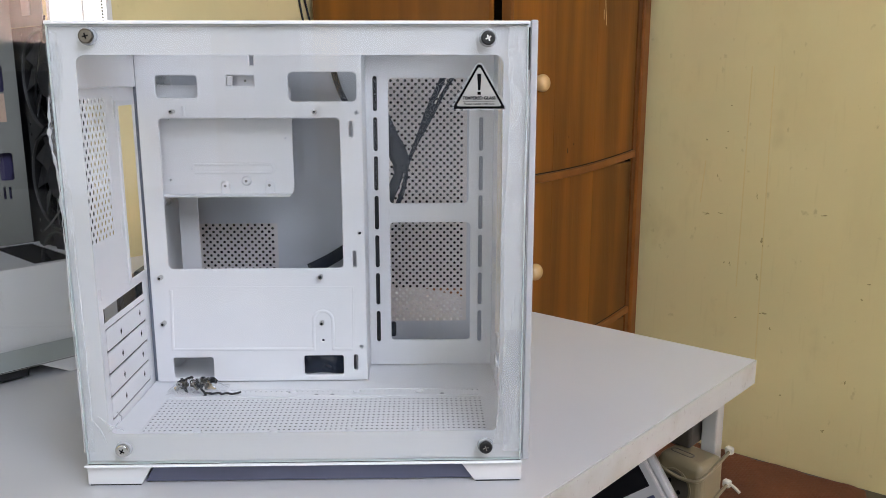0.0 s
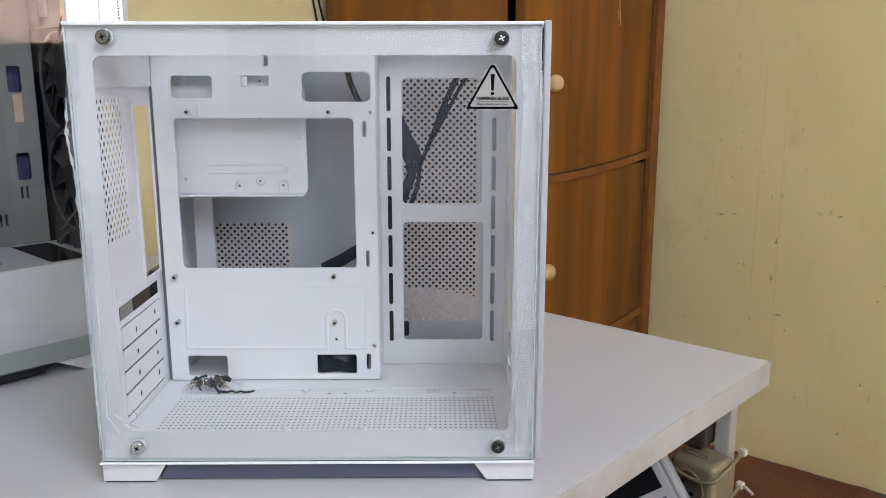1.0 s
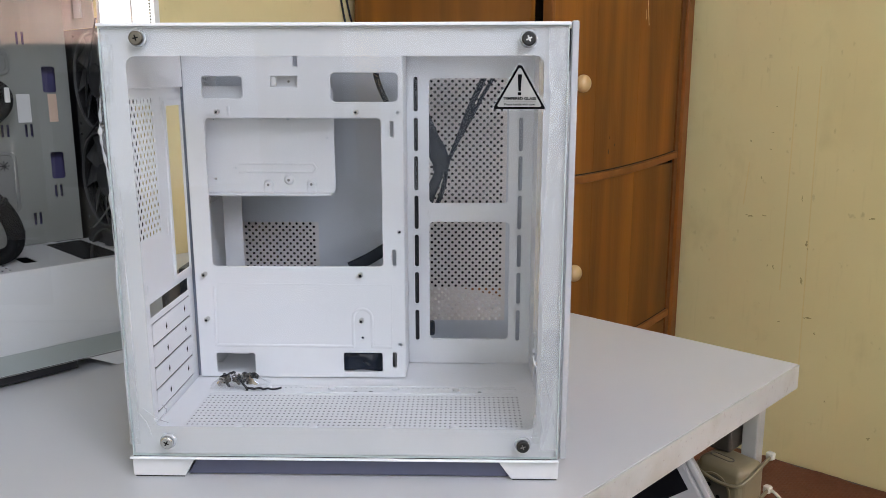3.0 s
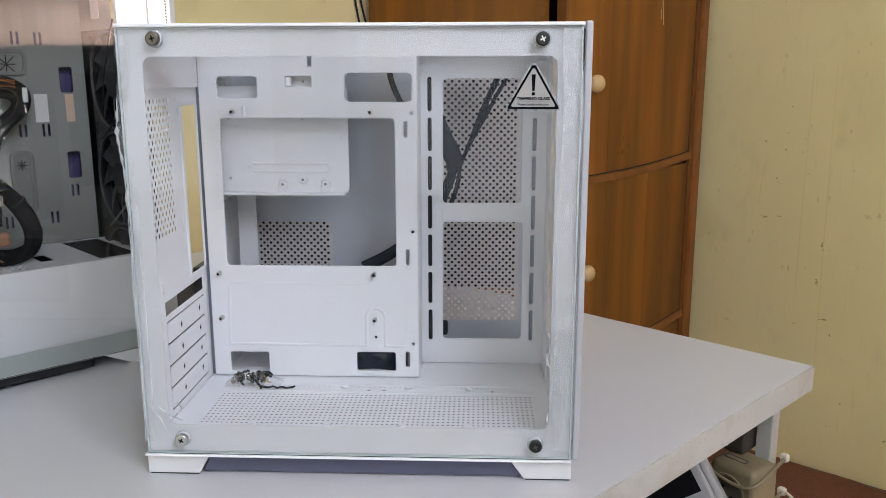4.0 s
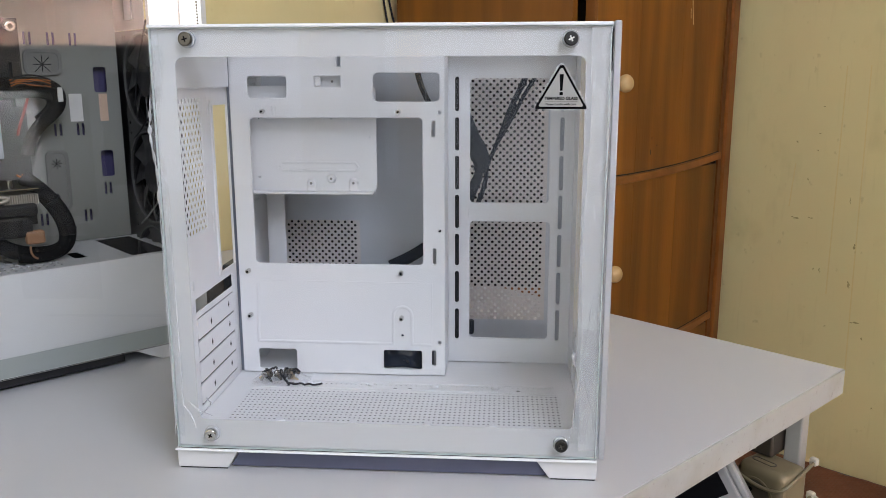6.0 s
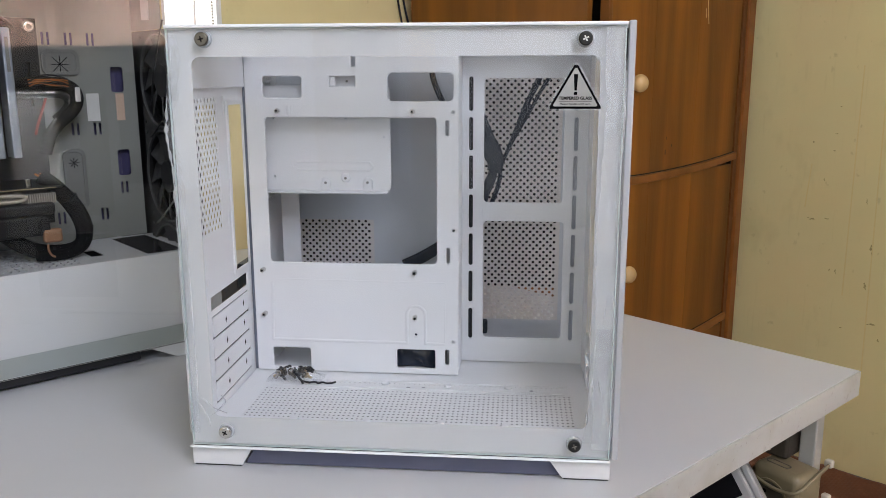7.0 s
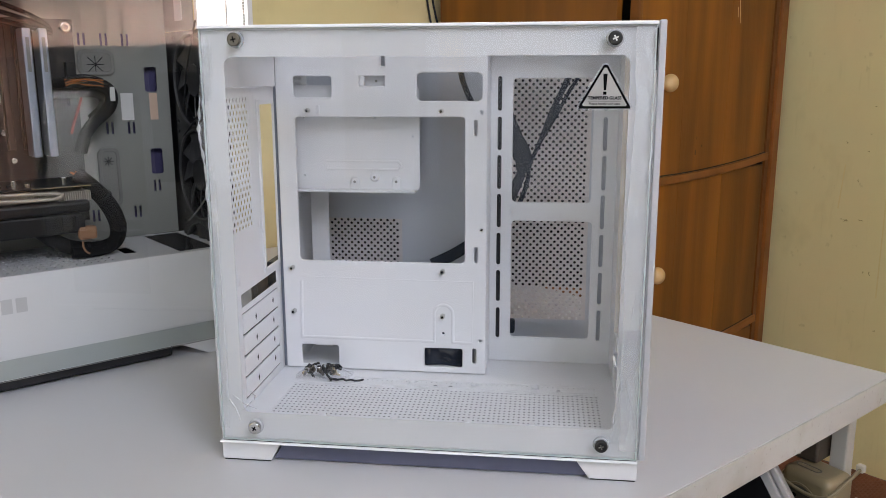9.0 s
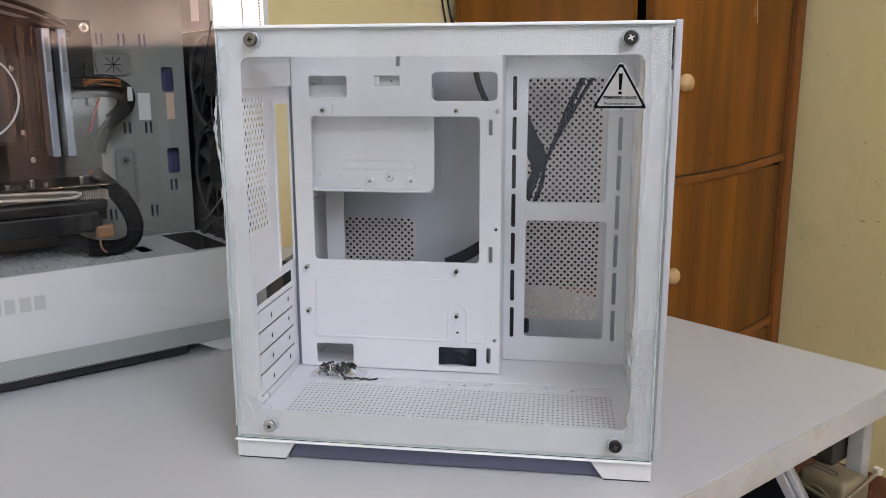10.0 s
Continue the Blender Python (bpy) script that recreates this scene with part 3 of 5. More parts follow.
me = bpy.data.meshes.new("rug")
me.from_pydata(vs, [], fs)
for p in me.polygons:
    p.use_smooth = True
so = part("rug", me, MAT, None, "", ROOM)
so.modifiers.new("thick", "SOLIDIFY").thickness = 0.004
tagged(so, "red-brown woven rug with a bumpy weave on the floor", "rug")

# ---- desk ----
desk = thing("desk", DESK_AT, "white laminate desk top with a scuffed thick edge", "desk")
part("desktop", sheet([(-1.10, -1.40), (-0.0014, -1.40), (-0.0014, 0.0), (-1.10, -0.0404)], [], 0.030, None, (0, 0, -0.015), 0.0003), LAMINATE, desk)
part("edge_band", box(-0.001, 0.0010, -1.399, 0.0, -0.0296, -0.0004, 0.0003), EDGE, desk, "scuffed white edge band")
for x in (-0.026, -1.05):
    for y in (-0.052, -1.33):
        part("leg", box(x - 0.0095, x + 0.0095, y - 0.0095, y + 0.0095, FLOOR_Z, -0.0302, 0.002), FRAME_GREY, desk, "pale grubby square steel leg")
for y in (-0.052, -1.33):
    part("rail", box(-1.037, -0.039, y - 0.010, y + 0.010, -0.062, -0.0305, 0.002), FRAME_GREY, desk)
# ---- the white computer case ----
LIP = material("bright_white_lip", (0.80, 0.81, 0.83), 0.25, 0, 0.02, 40)
# edge white lowered to grey to offset the light it catches
PANEL = material("dimmed_front_edge", (0.40, 0.41, 0.43), 0.35, 0, 0.02, 40)
CW, CH, CD = 0.3562, 0.374, 0.268       # width along the glass, height, depth
TRAY_Y, REC_Y, FLOOR_IN, REAR_X = 0.144, 0.190, 0.035, 0.0050
case = thing("computer_case", pose(0, 0, 0), "empty white computer case with a glass side, standing on the desk", "computer case")


def foot_mesh(x_in, x_out, x_top):
    pts = [(x_out, 0.0016), (x_in, 0.0016), (x_top, 0.0183), (x_out, 0.0183)]
    return sheet(pts, [], 0.034, TO_XZ, (0, 0, 0), 0.0006)


for xs in ((0.0392, -0.0052, 0.0486), (0.3160, 0.3556, 0.3042)):
    me = foot_mesh(*xs)
    for y in (0.0165, 0.245):
        f_ = part("foot", me, PLASTIC, case, "white tapered plastic foot", pose(0, y, 0))
        a, b = sorted(xs[:2])
        part("foot_pad", box(a + 0.0012, b - 0.0012, -0.0155, 0.0155, 0.0, 0.0015), RUBBER, f_, "thin dark rubber pad")
# bottom pan, top and outer skin
part("bottom_pan", box(-0.0050, CW - 0.001, 0.0005, CD, 0.0185, 0.0205, 0.0006), STEEL, case)
part("bottom_lip", box(-0.0055, CW - 0.001, -0.0052, 0.0003, 0.0185, 0.0204, 0.0007), LIP, case)
part("lip_gap", box(-0.0030, CW - 0.002, -0.0030, 0.0003, 0.0205, 0.0212), DARK, case)
# vents are out of view, cut to let light into both chambers
top = part("top_panel", sheet([(-0.0035, -0.0010), (CW, -0.0010), (CW, CD), (-0.0035, CD)], [[(0.030, 0.028), (0.330, 0.028), (0.330, 0.142), (0.030, 0.142)], [(0.016, 0.212), (0.338, 0.212), (0.338, 0.236), (0.016, 0.236)]], 0.0040, None, (0, 0, 0.3720), 0.0008), STEEL, case, "white top panel with two unseen vents that let light in")
for i in range(9):
    part("rib", box(0.030, 0.330, 0.0385 + 0.0115 * i, 0.0400 + 0.0115 * i, 0.3712, 0.3728), STEEL, top)
part("rib", box(0.016, 0.338, 0.2233, 0.2247, 0.3712, 0.3728), STEEL, top)
# slab put in for the dark shade between case and desk
part("bottom_filter", sheet([(0.0405, 0.0014), (0.3147, 0.0014), (0.3028, 0.0184), (0.0500, 0.0184)], [], 0.2510, TO_XZ, (0, 0.1300, 0), 0.0005), SHADE_BLUE, case, "blue-black slab standing in for the shade under the case")
part("top_lip", box(-0.0035, CW - 0.0015, -0.0048, -0.0012, 0.3713, 0.3740, 0.0007), LIP, case)
front = part("front_glass", pane(CW - 0.0005, CW + 0.0045, 0.0006, CD, 0.0215, 0.3735, (-1, 0, 0)), FRONT_GLASS, case, "front glass still under its hazy protective film")
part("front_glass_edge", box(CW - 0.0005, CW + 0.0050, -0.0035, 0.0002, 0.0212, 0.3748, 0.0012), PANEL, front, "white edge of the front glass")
part("front_panel_seam", box(CW - 0.0022, CW - 0.0008, -0.0012, 0.05, 0.338, 0.3690), DARK, case)

# glass side
glass = part("glass_panel", pane(-0.0030, CW - 0.0010, -0.0035, 0.0003, 0.0212, 0.3712, (0, 1, 0)), GLASS, case, "clear tempered glass side panel")
part("printed_border", sheet([(-0.0025, 0.0216), (CW - 0.0014, 0.0216), (CW - 0.0014, 0.3708), (-0.0025, 0.3708)],
                             [rrect(0.0155, 0.0458, 0.3358, 0.3494, 0.007)], 0.0004, TO_XZ, (0, 0.0008, 0)), PRINT, glass, "pale printed border of the glass")
part("glass_edge", sheet([(-0.0030, 0.0212), (CW - 0.0022, 0.0212), (CW - 0.0022, 0.3712), (-0.0030, 0.3712)],
                         [[(-0.0025, 0.02155), (CW - 0.0031, 0.02155), (CW - 0.0031, 0.37085), (-0.0025, 0.37085)]], 0.0030, TO_XZ, (0, -0.0016, 0)),
     clear("greenish_glass_edge", (0.88, 0.93, 0.92), 0.7, 0.05, 1.5, (0.75, 0.85, 0.83)), glass, "pale green polished glass edge")


def cross_screw(at, turn, metal, cross):
    """A pan-head screw with a cross recess, in a clear washer."""
    m = pose(*at) @ FACE_FRONT
    w = part("washer", cyl(0.0068, 0.0064, 0.0028, None, 28, 0.0006), WASHER, glass, "clear plastic washer", m)
    bm = cyl(0.0054, 0.0054, 0.0034, Matrix.Translation((0, 0, 0.0028)), 28, 0.0012)
    s = part("screw", bm, metal, glass, "bright pan-head screw", m)
    for p in s.data.polygons:
        p.use_smooth = len(p.vertices) < 8
    cr = box(-0.0023, 0.0023, -0.00055, 0.00055, 0.0058, 0.00626)
    box(-0.00055, 0.00055, -0.0023, 0.0023, 0.0058, 0.00628, bm=cr)
    part("cross_recess", cr, cross, s, "", pose(0, 0, 0, 0, 0, turn))


# nickel crosses put glints on the black screws, ink ones shade the others
for (x, z), turn, metal in zip(((0.0282, 0.3626), (0.3234, 0.3615), (0.0282, 0.0352), (0.3248, 0.0347)), (12, 25, 60, 18), ((BRONZE, INK), (BLACK_ZINC, NICKEL), (NICKEL, INK), (BLACK_ZINC, NICKEL))):
    cross_screw((x, -0.0036, z), turn, *metal)

# warning sticker
SX, SZ = 0.0003, 0.0037
stk = part("warning_sticker", sheet([(0.2985 - 0.0008, 0.3058), (0.3355 + 0.0008, 0.3058), (0.3362, 0.3075), (0.3183, 0.3385), (0.3155, 0.3385), (0.2975, 0.3075)], [], 0.0003, TO_XZ, (0, -0.0038, 0)), INK, glass, "grey triangular warning sticker with a black rim", pose(SX, 0, SZ))
part("sticker_margin", sheet([(0.2968, 0.3048), (0.3372, 0.3048), (0.3376, 0.3076), (0.3188, 0.3398), (0.3150, 0.3398), (0.2962, 0.3076)], [], 0.0001, TO_XZ, (0, -0.00362, 0)), clear("clear_sticker_margin", (0.96, 0.96, 0.965), 0.06), stk)
part("sticker_face", sheet([(0.3010, 0.3076), (0.3328, 0.3076), (0.3336, 0.3086), (0.3177, 0.3362), (0.3161, 0.3362), (0.3002, 0.3086)], [], 0.0003, TO_XZ, (0, -0.0040, 0)), STICKER_GREY, stk)
part("exclamation_mark", sheet([(0.3153, 0.3318), (0.3185, 0.3318), (0.3178, 0.3195), (0.3160, 0.3195)], [], 0.0002, TO_XZ, (0, -0.0043, 0)), INK, stk)
part("exclamation_dot", sheet(rrect(0.3156, 0.3162, 0.3182, 0.3185, 0.0004, 2), [], 0.0002, TO_XZ, (0, -0.0043, 0)), INK, stk)
part("lettering", lettering("TEMPERED GLASS", 0.0032, FACE_FRONT, (0.3169, -0.0043, 0.3137)), INK, stk)
part("lettering", lettering("Please handle with care", 0.00245, FACE_FRONT, (0.3169, -0.0043, 0.3094), 0.012), INK, stk)
part("rule", box(0.3045, 0.3293, -0.0044, -0.0042, 0.3112, 0.3114), INK, stk)


def film_strip(name, spine, width, waves, seed, lift):
    """A crinkled strip of protective film along a spine of (x, z)."""
    vs, fs, n, k = [], [], 90, 7
    for i in range(n + 1):
        f = i / n * (len(spine) - 1)
        j = min(int(f), len(spine) - 2)
        x = spine[j][0] + (spine[j + 1][0] - spine[j][0]) * (f - j)
        z = spine[j][1] + (spine[j + 1][1] - spine[j][1]) * (f - j)
        for c in range(k):
            s = c / (k - 1)
            nz = noise.noise(Vector((i * 0.16 + seed, s * waves, seed)))
            n2 = noise.noise(Vector((i * 0.5 + seed, s * 2 * waves, 3 + seed)))
            edge = 0.0012 * noise.noise(Vector((i * 0.35, seed, 9))) + 0.002 * noise.noise(Vector((i * 0.09, seed, 4)))
            vs.append((x + s * width + edge, -0.0042 - lift * (0.5 + 0.5 * nz) - 0.0006 * n2, z))
    for i in range(n):
        for c in range(k - 1):
            a = i * k + c
            fs.append((a, a + 1, a + k + 1, a + k))
    me = bpy.data.meshes.new(name)
    me.from_pydata(vs, [], fs)
    for p in me.polygons:
        p.use_smooth = True
    return me


EDGE_FILM = [(-0.0028, 0.366), (-0.0026, 0.340), (-0.0028, 0.328), (-0.0040, 0.318), (-0.0058, 0.3016), (-0.0066, 0.2902), (-0.0052, 0.2762), (-0.0034, 0.2633), (-0.0028, 0.2473),
             (-0.0030, 0.2209), (-0.0028, 0.191), (-0.0032, 0.1424), (-0.0028, 0.1013), (-0.0030, 0.033)]
part("protective_film", film_strip("film", EDGE_FILM, 0.0085, 2.0, 3.1, 0.0030), FILM, glass, "crinkled clear protective film along the glass edge")
part("protective_film", film_strip("film", [(0.0005, 0.358), (-0.0006, 0.345), (-0.0016, 0.328), (-0.0030, 0.315)], 0.0085, 1.2, 5.5, 0.0020), FILM, glass)
part("protective_film", film_strip("film", [(0.3385, 0.3700), (0.3390, 0.30), (0.3395, 0.27), (0.3380, 0.2), (0.3385, 0.12), (0.3390, 0.030)], 0.0150, 2.4, 8.7, 0.0026), FILM_WHITE, glass, "crinkled clear protective film along the glass edge")
part("protective_film", film_strip("film", [(0.3400, 0.135), (0.3375, 0.09), (0.3330, 0.05), (0.3310, 0.036)], 0.013, 3.0, 14.2, 0.0030), FILM, glass, "folded clear protective film at the lower corner")


def fold(spine, w, seed):
    """A thin crease where the film is folded, its highlight put in as white haze, with an uneven width."""
    vs, fs, n = [], [], 26 * (len(spine) - 1)
    for i in range(n + 1):
        f = i / n * (len(spine) - 1)
        j = min(int(f), len(spine) - 2)
        x = spine[j][0] + (spine[j + 1][0] - spine[j][0]) * (f - j)
        z = spine[j][1] + (spine[j + 1][1] - spine[j][1]) * (f - j)
        ww = w * max(0.10, 0.55 + 1.3 * noise.noise(Vector((i * 0.075, seed, 1)))) * min(1, 0.15 + 6 * min(i / n, 1 - i / n))
        jx = 0.0007 * noise.noise(Vector((i * 0.09, seed, 6)))
        vs += [(x + jx - ww / 2, -0.0052, z), (x + jx, -0.0064 - 0.0008 * noise.noise(Vector((i * 0.3, seed, 8))), z), (x + jx + ww / 2, -0.0050, z)]
    for i in range(n):
        for c in range(2):
            a = i * 3 + c
            fs.append((a, a + 1, a + 4, a + 3))
    me = bpy.data.meshes.new("fold")
    me.from_pydata(vs, [], fs)
    for p in me.polygons:
        p.use_smooth = True
    return part("film_fold", me, FOLD, glass, "white crease in the protective film")


fold(EDGE_FILM[3:10], 0.0034, 1.0)
fold(EDGE_FILM[9:], 0.0016, 2.0)
fold([(0.0040, 0.215), (0.0046, 0.17), (0.0050, 0.12), (0.0048, 0.06)], 0.0012, 3.0)
fold([(0.0018, 0.356), (0.0004, 0.343), (-0.0010, 0.330)], 0.0010, 4.0)
fold([(0.3475, 0.165), (0.3449, 0.1457), (0.3380, 0.095), (0.3342, 0.0643), (0.3335, 0.045)], 0.0016, 5.0)
fold([(0.3400, 0.105), (0.3450, 0.080), (0.3495, 0.0641), (0.3505, 0.050)], 0.0014, 6.0)
fold([(0.3312, 0.114), (0.3370, 0.0932), (0.3395, 0.080)], 0.0018, 7.0)
fold([(0.3535, 0.300), (0.3520, 0.25), (0.3530, 0.2), (0.3510, 0.15), (0.3525, 0.10)], 0.0010, 8.0)
fold([(0.3545, 0.345), (0.3538, 0.325), (0.3550, 0.30)], 0.0014, 9.0)
fold([(0.0100, 0.064), (0.0190, 0.056), (0.0300, 0.052)], 0.0012, 10.0)
fold([(0.0140, 0.048), (0.0215, 0.0535), (0.0285, 0.062)], 0.0010, 11.0)
fold([(0.0060, 0.060), (0.0120, 0.050), (0.0150, 0.040)], 0.0012, 12.0)
fold([(0.0255, 0.0680), (0.0290, 0.0640), (0.0285, 0.0600)], 0.0012, 13.0)

# motherboard tray
tray = part("motherboard_tray", sheet(
    [(0.0092, 0.0358), (0.2178, 0.0358), (0.2178, 0.3695), (0.0092, 0.3695)],
    [rrect(0.0273, 0.3140, 0.0653, 0.3345, 0.003), rrect(0.0930, 0.3247, 0.1180, 0.3345, 0.0004, 1), rrect(0.1493, 0.3107, 0.2127, 0.3375, 0.005),
     rrect(0.0278, 0.1511, 0.1962, 0.2953, 0.004), [(0.1147, 0.3436), (0.1184, 0.3436), (0.1184, 0.3552), (0.1147, 0.3552)],
     circle(0.2125, 0.3003, 0.0016, 12), circle(0.2125, 0.1857, 0.0016, 12), circle(0.2123, 0.0709, 0.0017, 12), circle(0.1745, 0.0777, 0.0014, 10),
     rrect(0.2049, 0.2777, 0.2083, 0.2924, 0.0015), rrect(0.2057, 0.1521, 0.2091, 0.1679, 0.0015), rrect(0.2043, 0.0466, 0.2084, 0.0627, 0.0015),
     rrect(0.0261, 0.0403, 0.0650, 0.0608, 0.002), rrect(0.1550, 0.0420, 0.1942, 0.0619, 0.002)],
    0.0032, TO_XZ, (0, TRAY_Y + 0.0016, 0), 0.0010), STEEL_IN, case, "white pressed steel motherboard tray")
# strip coloured like the shade in the gap between tray and rear wall
part("side_groove", box(0.0058, 0.0090, TRAY_Y + 0.0030, TRAY_Y + 0.0036, 0.0360, 0.3690), material("blue_grey_gap_shade", (0.13, 0.15, 0.19), 0.6), tray, "blue-grey strip for the shade in the gap beside the tray")
hook = part("pressed_hook", box(0.0930, 0.1185, TRAY_Y + 0.0085, TRAY_Y + 0.0095, 0.3235, 0.3355), STEEL_IN, tray)
part("screw_hole", cyl(0.0012, 0.0012, 0.0002, pose(0.1085, TRAY_Y + 0.0084, 0.3296) @ FACE_FRONT, 12), GREYP, hook)
part("pressed_hook", box(0.0932, 0.0985, TRAY_Y - 0.0004, TRAY_Y + 0.0040, 0.3250, 0.3342, 0.0012), STEEL_IN, tray)


def bead_line(name, pts, w, parent, y):
    """A pressed ridge along a line of (x, z), a flat rounded bead."""
    me = tube([(x, y, z) for x, z in pts], w)
    me.transform(Matrix.Translation((0, y, 0)) @ Matrix.Diagonal((1, 0.42, 1, 1)) @ Matrix.Translation((0, -y, 0)))
    return part(name, me, STEEL_IN, parent)


def straight(*pts):
    """Points doubled at the corners, so that the smooth line keeps them tight."""
    out = []
    for i, p in enumerate(pts):
        out.append(p)
        if 0 < i < len(pts) - 1:
            out += [p, p]
    return out


ARCH = [(0.1750 - 0.0094 * math.cos(math.pi * k / 16), 0.0985 + 0.0094 * math.sin(math.pi * k / 16)) for k in range(17)]
bead_line("pressed_ridge", straight((0.0285, 0.1300), (0.0265, 0.0696), (0.1655, 0.0690), (0.1656, 0.0940)) + ARCH + straight((0.1844, 0.0940), (0.1844, 0.0688), (0.2038, 0.0683)), 0.0020, tray, TRAY_Y + 0.0004)
bead_line("pressed_ridge", straight((0.0290, 0.1338), (0.2050, 0.1325), (0.2040, 0.0690)), 0.0007, tray, TRAY_Y + 0.0002)
bead_line("pressed_ridge", [(0.0517, 0.3065), (0.0519, 0.2980)], 0.0018, tray, TRAY_Y + 0.0002)


def standoff(x, z):
    m = pose(x, TRAY_Y, z) @ FACE_FRONT
    bm = cyl(0.0025, 0.0025, 0.0058, None, 6)
    cyl(0.0022, 0.0018, 0.0012, Matrix.Translation((0, 0, 0.0058)), 16, bm=bm)
    s = part("standoff", bm, NICKEL, tray, "small hexagonal metal standoff", m)
    part("thread_hole", cyl(0.0012, 0.0012, 0.00016, Matrix.Translation((0, 0, 0.0070)), 12), INK, s)


for x, z in ((0.0418, 0.3016), (0.1736, 0.3012), (0.0199, 0.1434), (0.1743, 0.1434), (0.0199, 0.0974), (0.1742, 0.0969)):
    standoff(x, z)

# recess beside the tray, with the fan openings
part("recess_side", box(0.2169, 0.2179, TRAY_Y + 0.0014, REC_Y, 0.0362, 0.3655), STEEL_IN, case)
slots = []
for x in (0.2270, 0.3325):
    for z0, z1 in ((0.2999, 0.3339), (0.2603, 0.2938), (0.2204, 0.2552), (0.1803, 0.2152), (0.1406, 0.1745), (0.1008, 0.1347), (0.0607, 0.0941)):
        slots.append(rrect(x - 0.0021, z0, x + 0.0021, z1, 0.0020, 4))
recess = part("fan_wall", sheet([(0.2179, 0.0355), (0.3448, 0.0355), (0.3448, 0.3695), (0.2179, 0.3695)],
                                [rrect(0.2402, 0.2073, 0.3204, 0.3322, 0.004), rrect(0.2402, 0.0624, 0.3224, 0.1877, 0.004), *slots], 0.0024, TO_XZ, (0, REC_Y + 0.0012, 0), 0.0005), STEEL_IN, case, "white steel wall with two fan openings and slots")
# strips put in for the shade behind both slot columns
part("slot_shade", box(0.3285, 0.3365, REC_Y + 0.0060, REC_Y + 0.0070, 0.056, 0.339, 0.0003), SLOT_SHADE_GREY, recess, "grey strip standing in for the shade behind the slots")
part("slot_shade", box(0.2232, 0.2308, REC_Y + 0.0060, REC_Y + 0.0070, 0.056, 0.339, 0.0003), RUBBER, recess)
bead_line("pressed_ridge", [(0.2400, 0.2005), (0.2385, 0.1965), (0.2400, 0.1915)], 0.0012, recess, REC_Y + 0.0002)

# right inner wall behind the front panel
right = part("front_frame", sheet([(0.1895, 0.0205), (0.0060, 0.0205), (0.0060, 0.3698), (0.1895, 0.3698)], [rrect(0.0180, 0.0360, 0.1440, 0.3560, 0.004)], 0.0012, TO_YZ, (0.3455, 0, 0)), STEEL_IN, case, "white steel frame behind the front glass")
part("latch", box(0.3415, 0.3440, 0.090, 0.106, 0.082, 0.098, 0.001), PLASTIC, right, "small white plastic latch")
part("latch", box(0.3420, 0.3440, 0.112, 0.120, 0.060, 0.072, 0.001), PLASTIC, right)
part("post", box(0.3390, 0.3405, 0.020, 0.040, 0.0355, 0.3655, 0.0006), STEEL_IN, right)

# rear wall with mesh, board opening and slot covers
rear_holes = [[(0.1030, 0.1500), (0.1450, 0.1500), (0.1450, 0.3088), (0.1030, 0.3088)], [(0.0365, 0.1292), (0.1355, 0.1292), (0.1355, 0.1420), (0.0365, 0.1420)],
              [(0.0020, 0.1980), (0.0780, 0.1980), (0.0780, 0.3170), (0.0020, 0.3170)], [(0.0370, 0.0415), (0.1360, 0.0415), (0.1360, 0.1240), (0.0370, 0.1240)],
              rrect(0.0943, 0.2985, 0.0957, 0.3170, 0.0006, 2), rrect(0.0923, 0.1930, 0.0937, 0.2110, 0.0006, 2), rrect(0.0335, 0.150, 0.0350, 0.1600, 0.0006, 2),
              rrect(0.165, 0.20, 0.250, 0.335, 0.004), circle(0.0260, 0.1000, 0.0012, 8)]
rear = part("rear_wall", sheet([(0.0012, 0.0208), (CD - 0.002, 0.0208), (CD - 0.002, 0.3698), (0.0012, 0.3698)], rear_holes, 0.0010, TO_YZ, (REAR_X - 0.0005, 0, 0)), STEEL_IN, case, "white steel rear wall with vent mesh and slot covers")
me = perforated(0.0020, 0.0780, 0.1980, 0.3170, 0.0076, 0.0057, 0.00225, 0.0006, n=12)
me.transform(Matrix.Translation((REAR_X - 0.0005, 0, 0)) @ TO_YZ)
part("vent_mesh", me, STEEL_IN, rear, "round-hole vent mesh")
me = perforated(0.1650, 0.2500, 0.2000, 0.3350, 0.0076, 0.0055, 0.00195, 0.0010)
me.transform(Matrix.Translation((REAR_X - 0.0005, 0, 0)) @ TO_YZ)
part("vent_mesh", me, STEEL_IN, rear)
# filter added on this vent to keep light out of the back chamber
part("dust_filter", box(REAR_X - 0.0022, REAR_X - 0.0018, 0.160, 0.255, 0.195, 0.340), DUST_FILTER, rear, "fine grey dust filter behind the mesh")
part("board_frame", sheet([(0.0992, 0.1478), (0.1438, 0.1478), (0.1438, 0.3130), (0.0992, 0.3130)], [[(0.1035, 0.1515), (0.1436, 0.1515), (0.1436, 0.3084), (0.1035, 0.3084)]], 0.0016, TO_YZ, (REAR_X + 0.0009, 0, 0)), STEEL_IN, rear)
part("top_flange", box(REAR_X + 0.0002, REAR_X + 0.0045, 0.0050, 0.1438, 0.3245, 0.3655, 0.0010), STEEL_IN, rear)
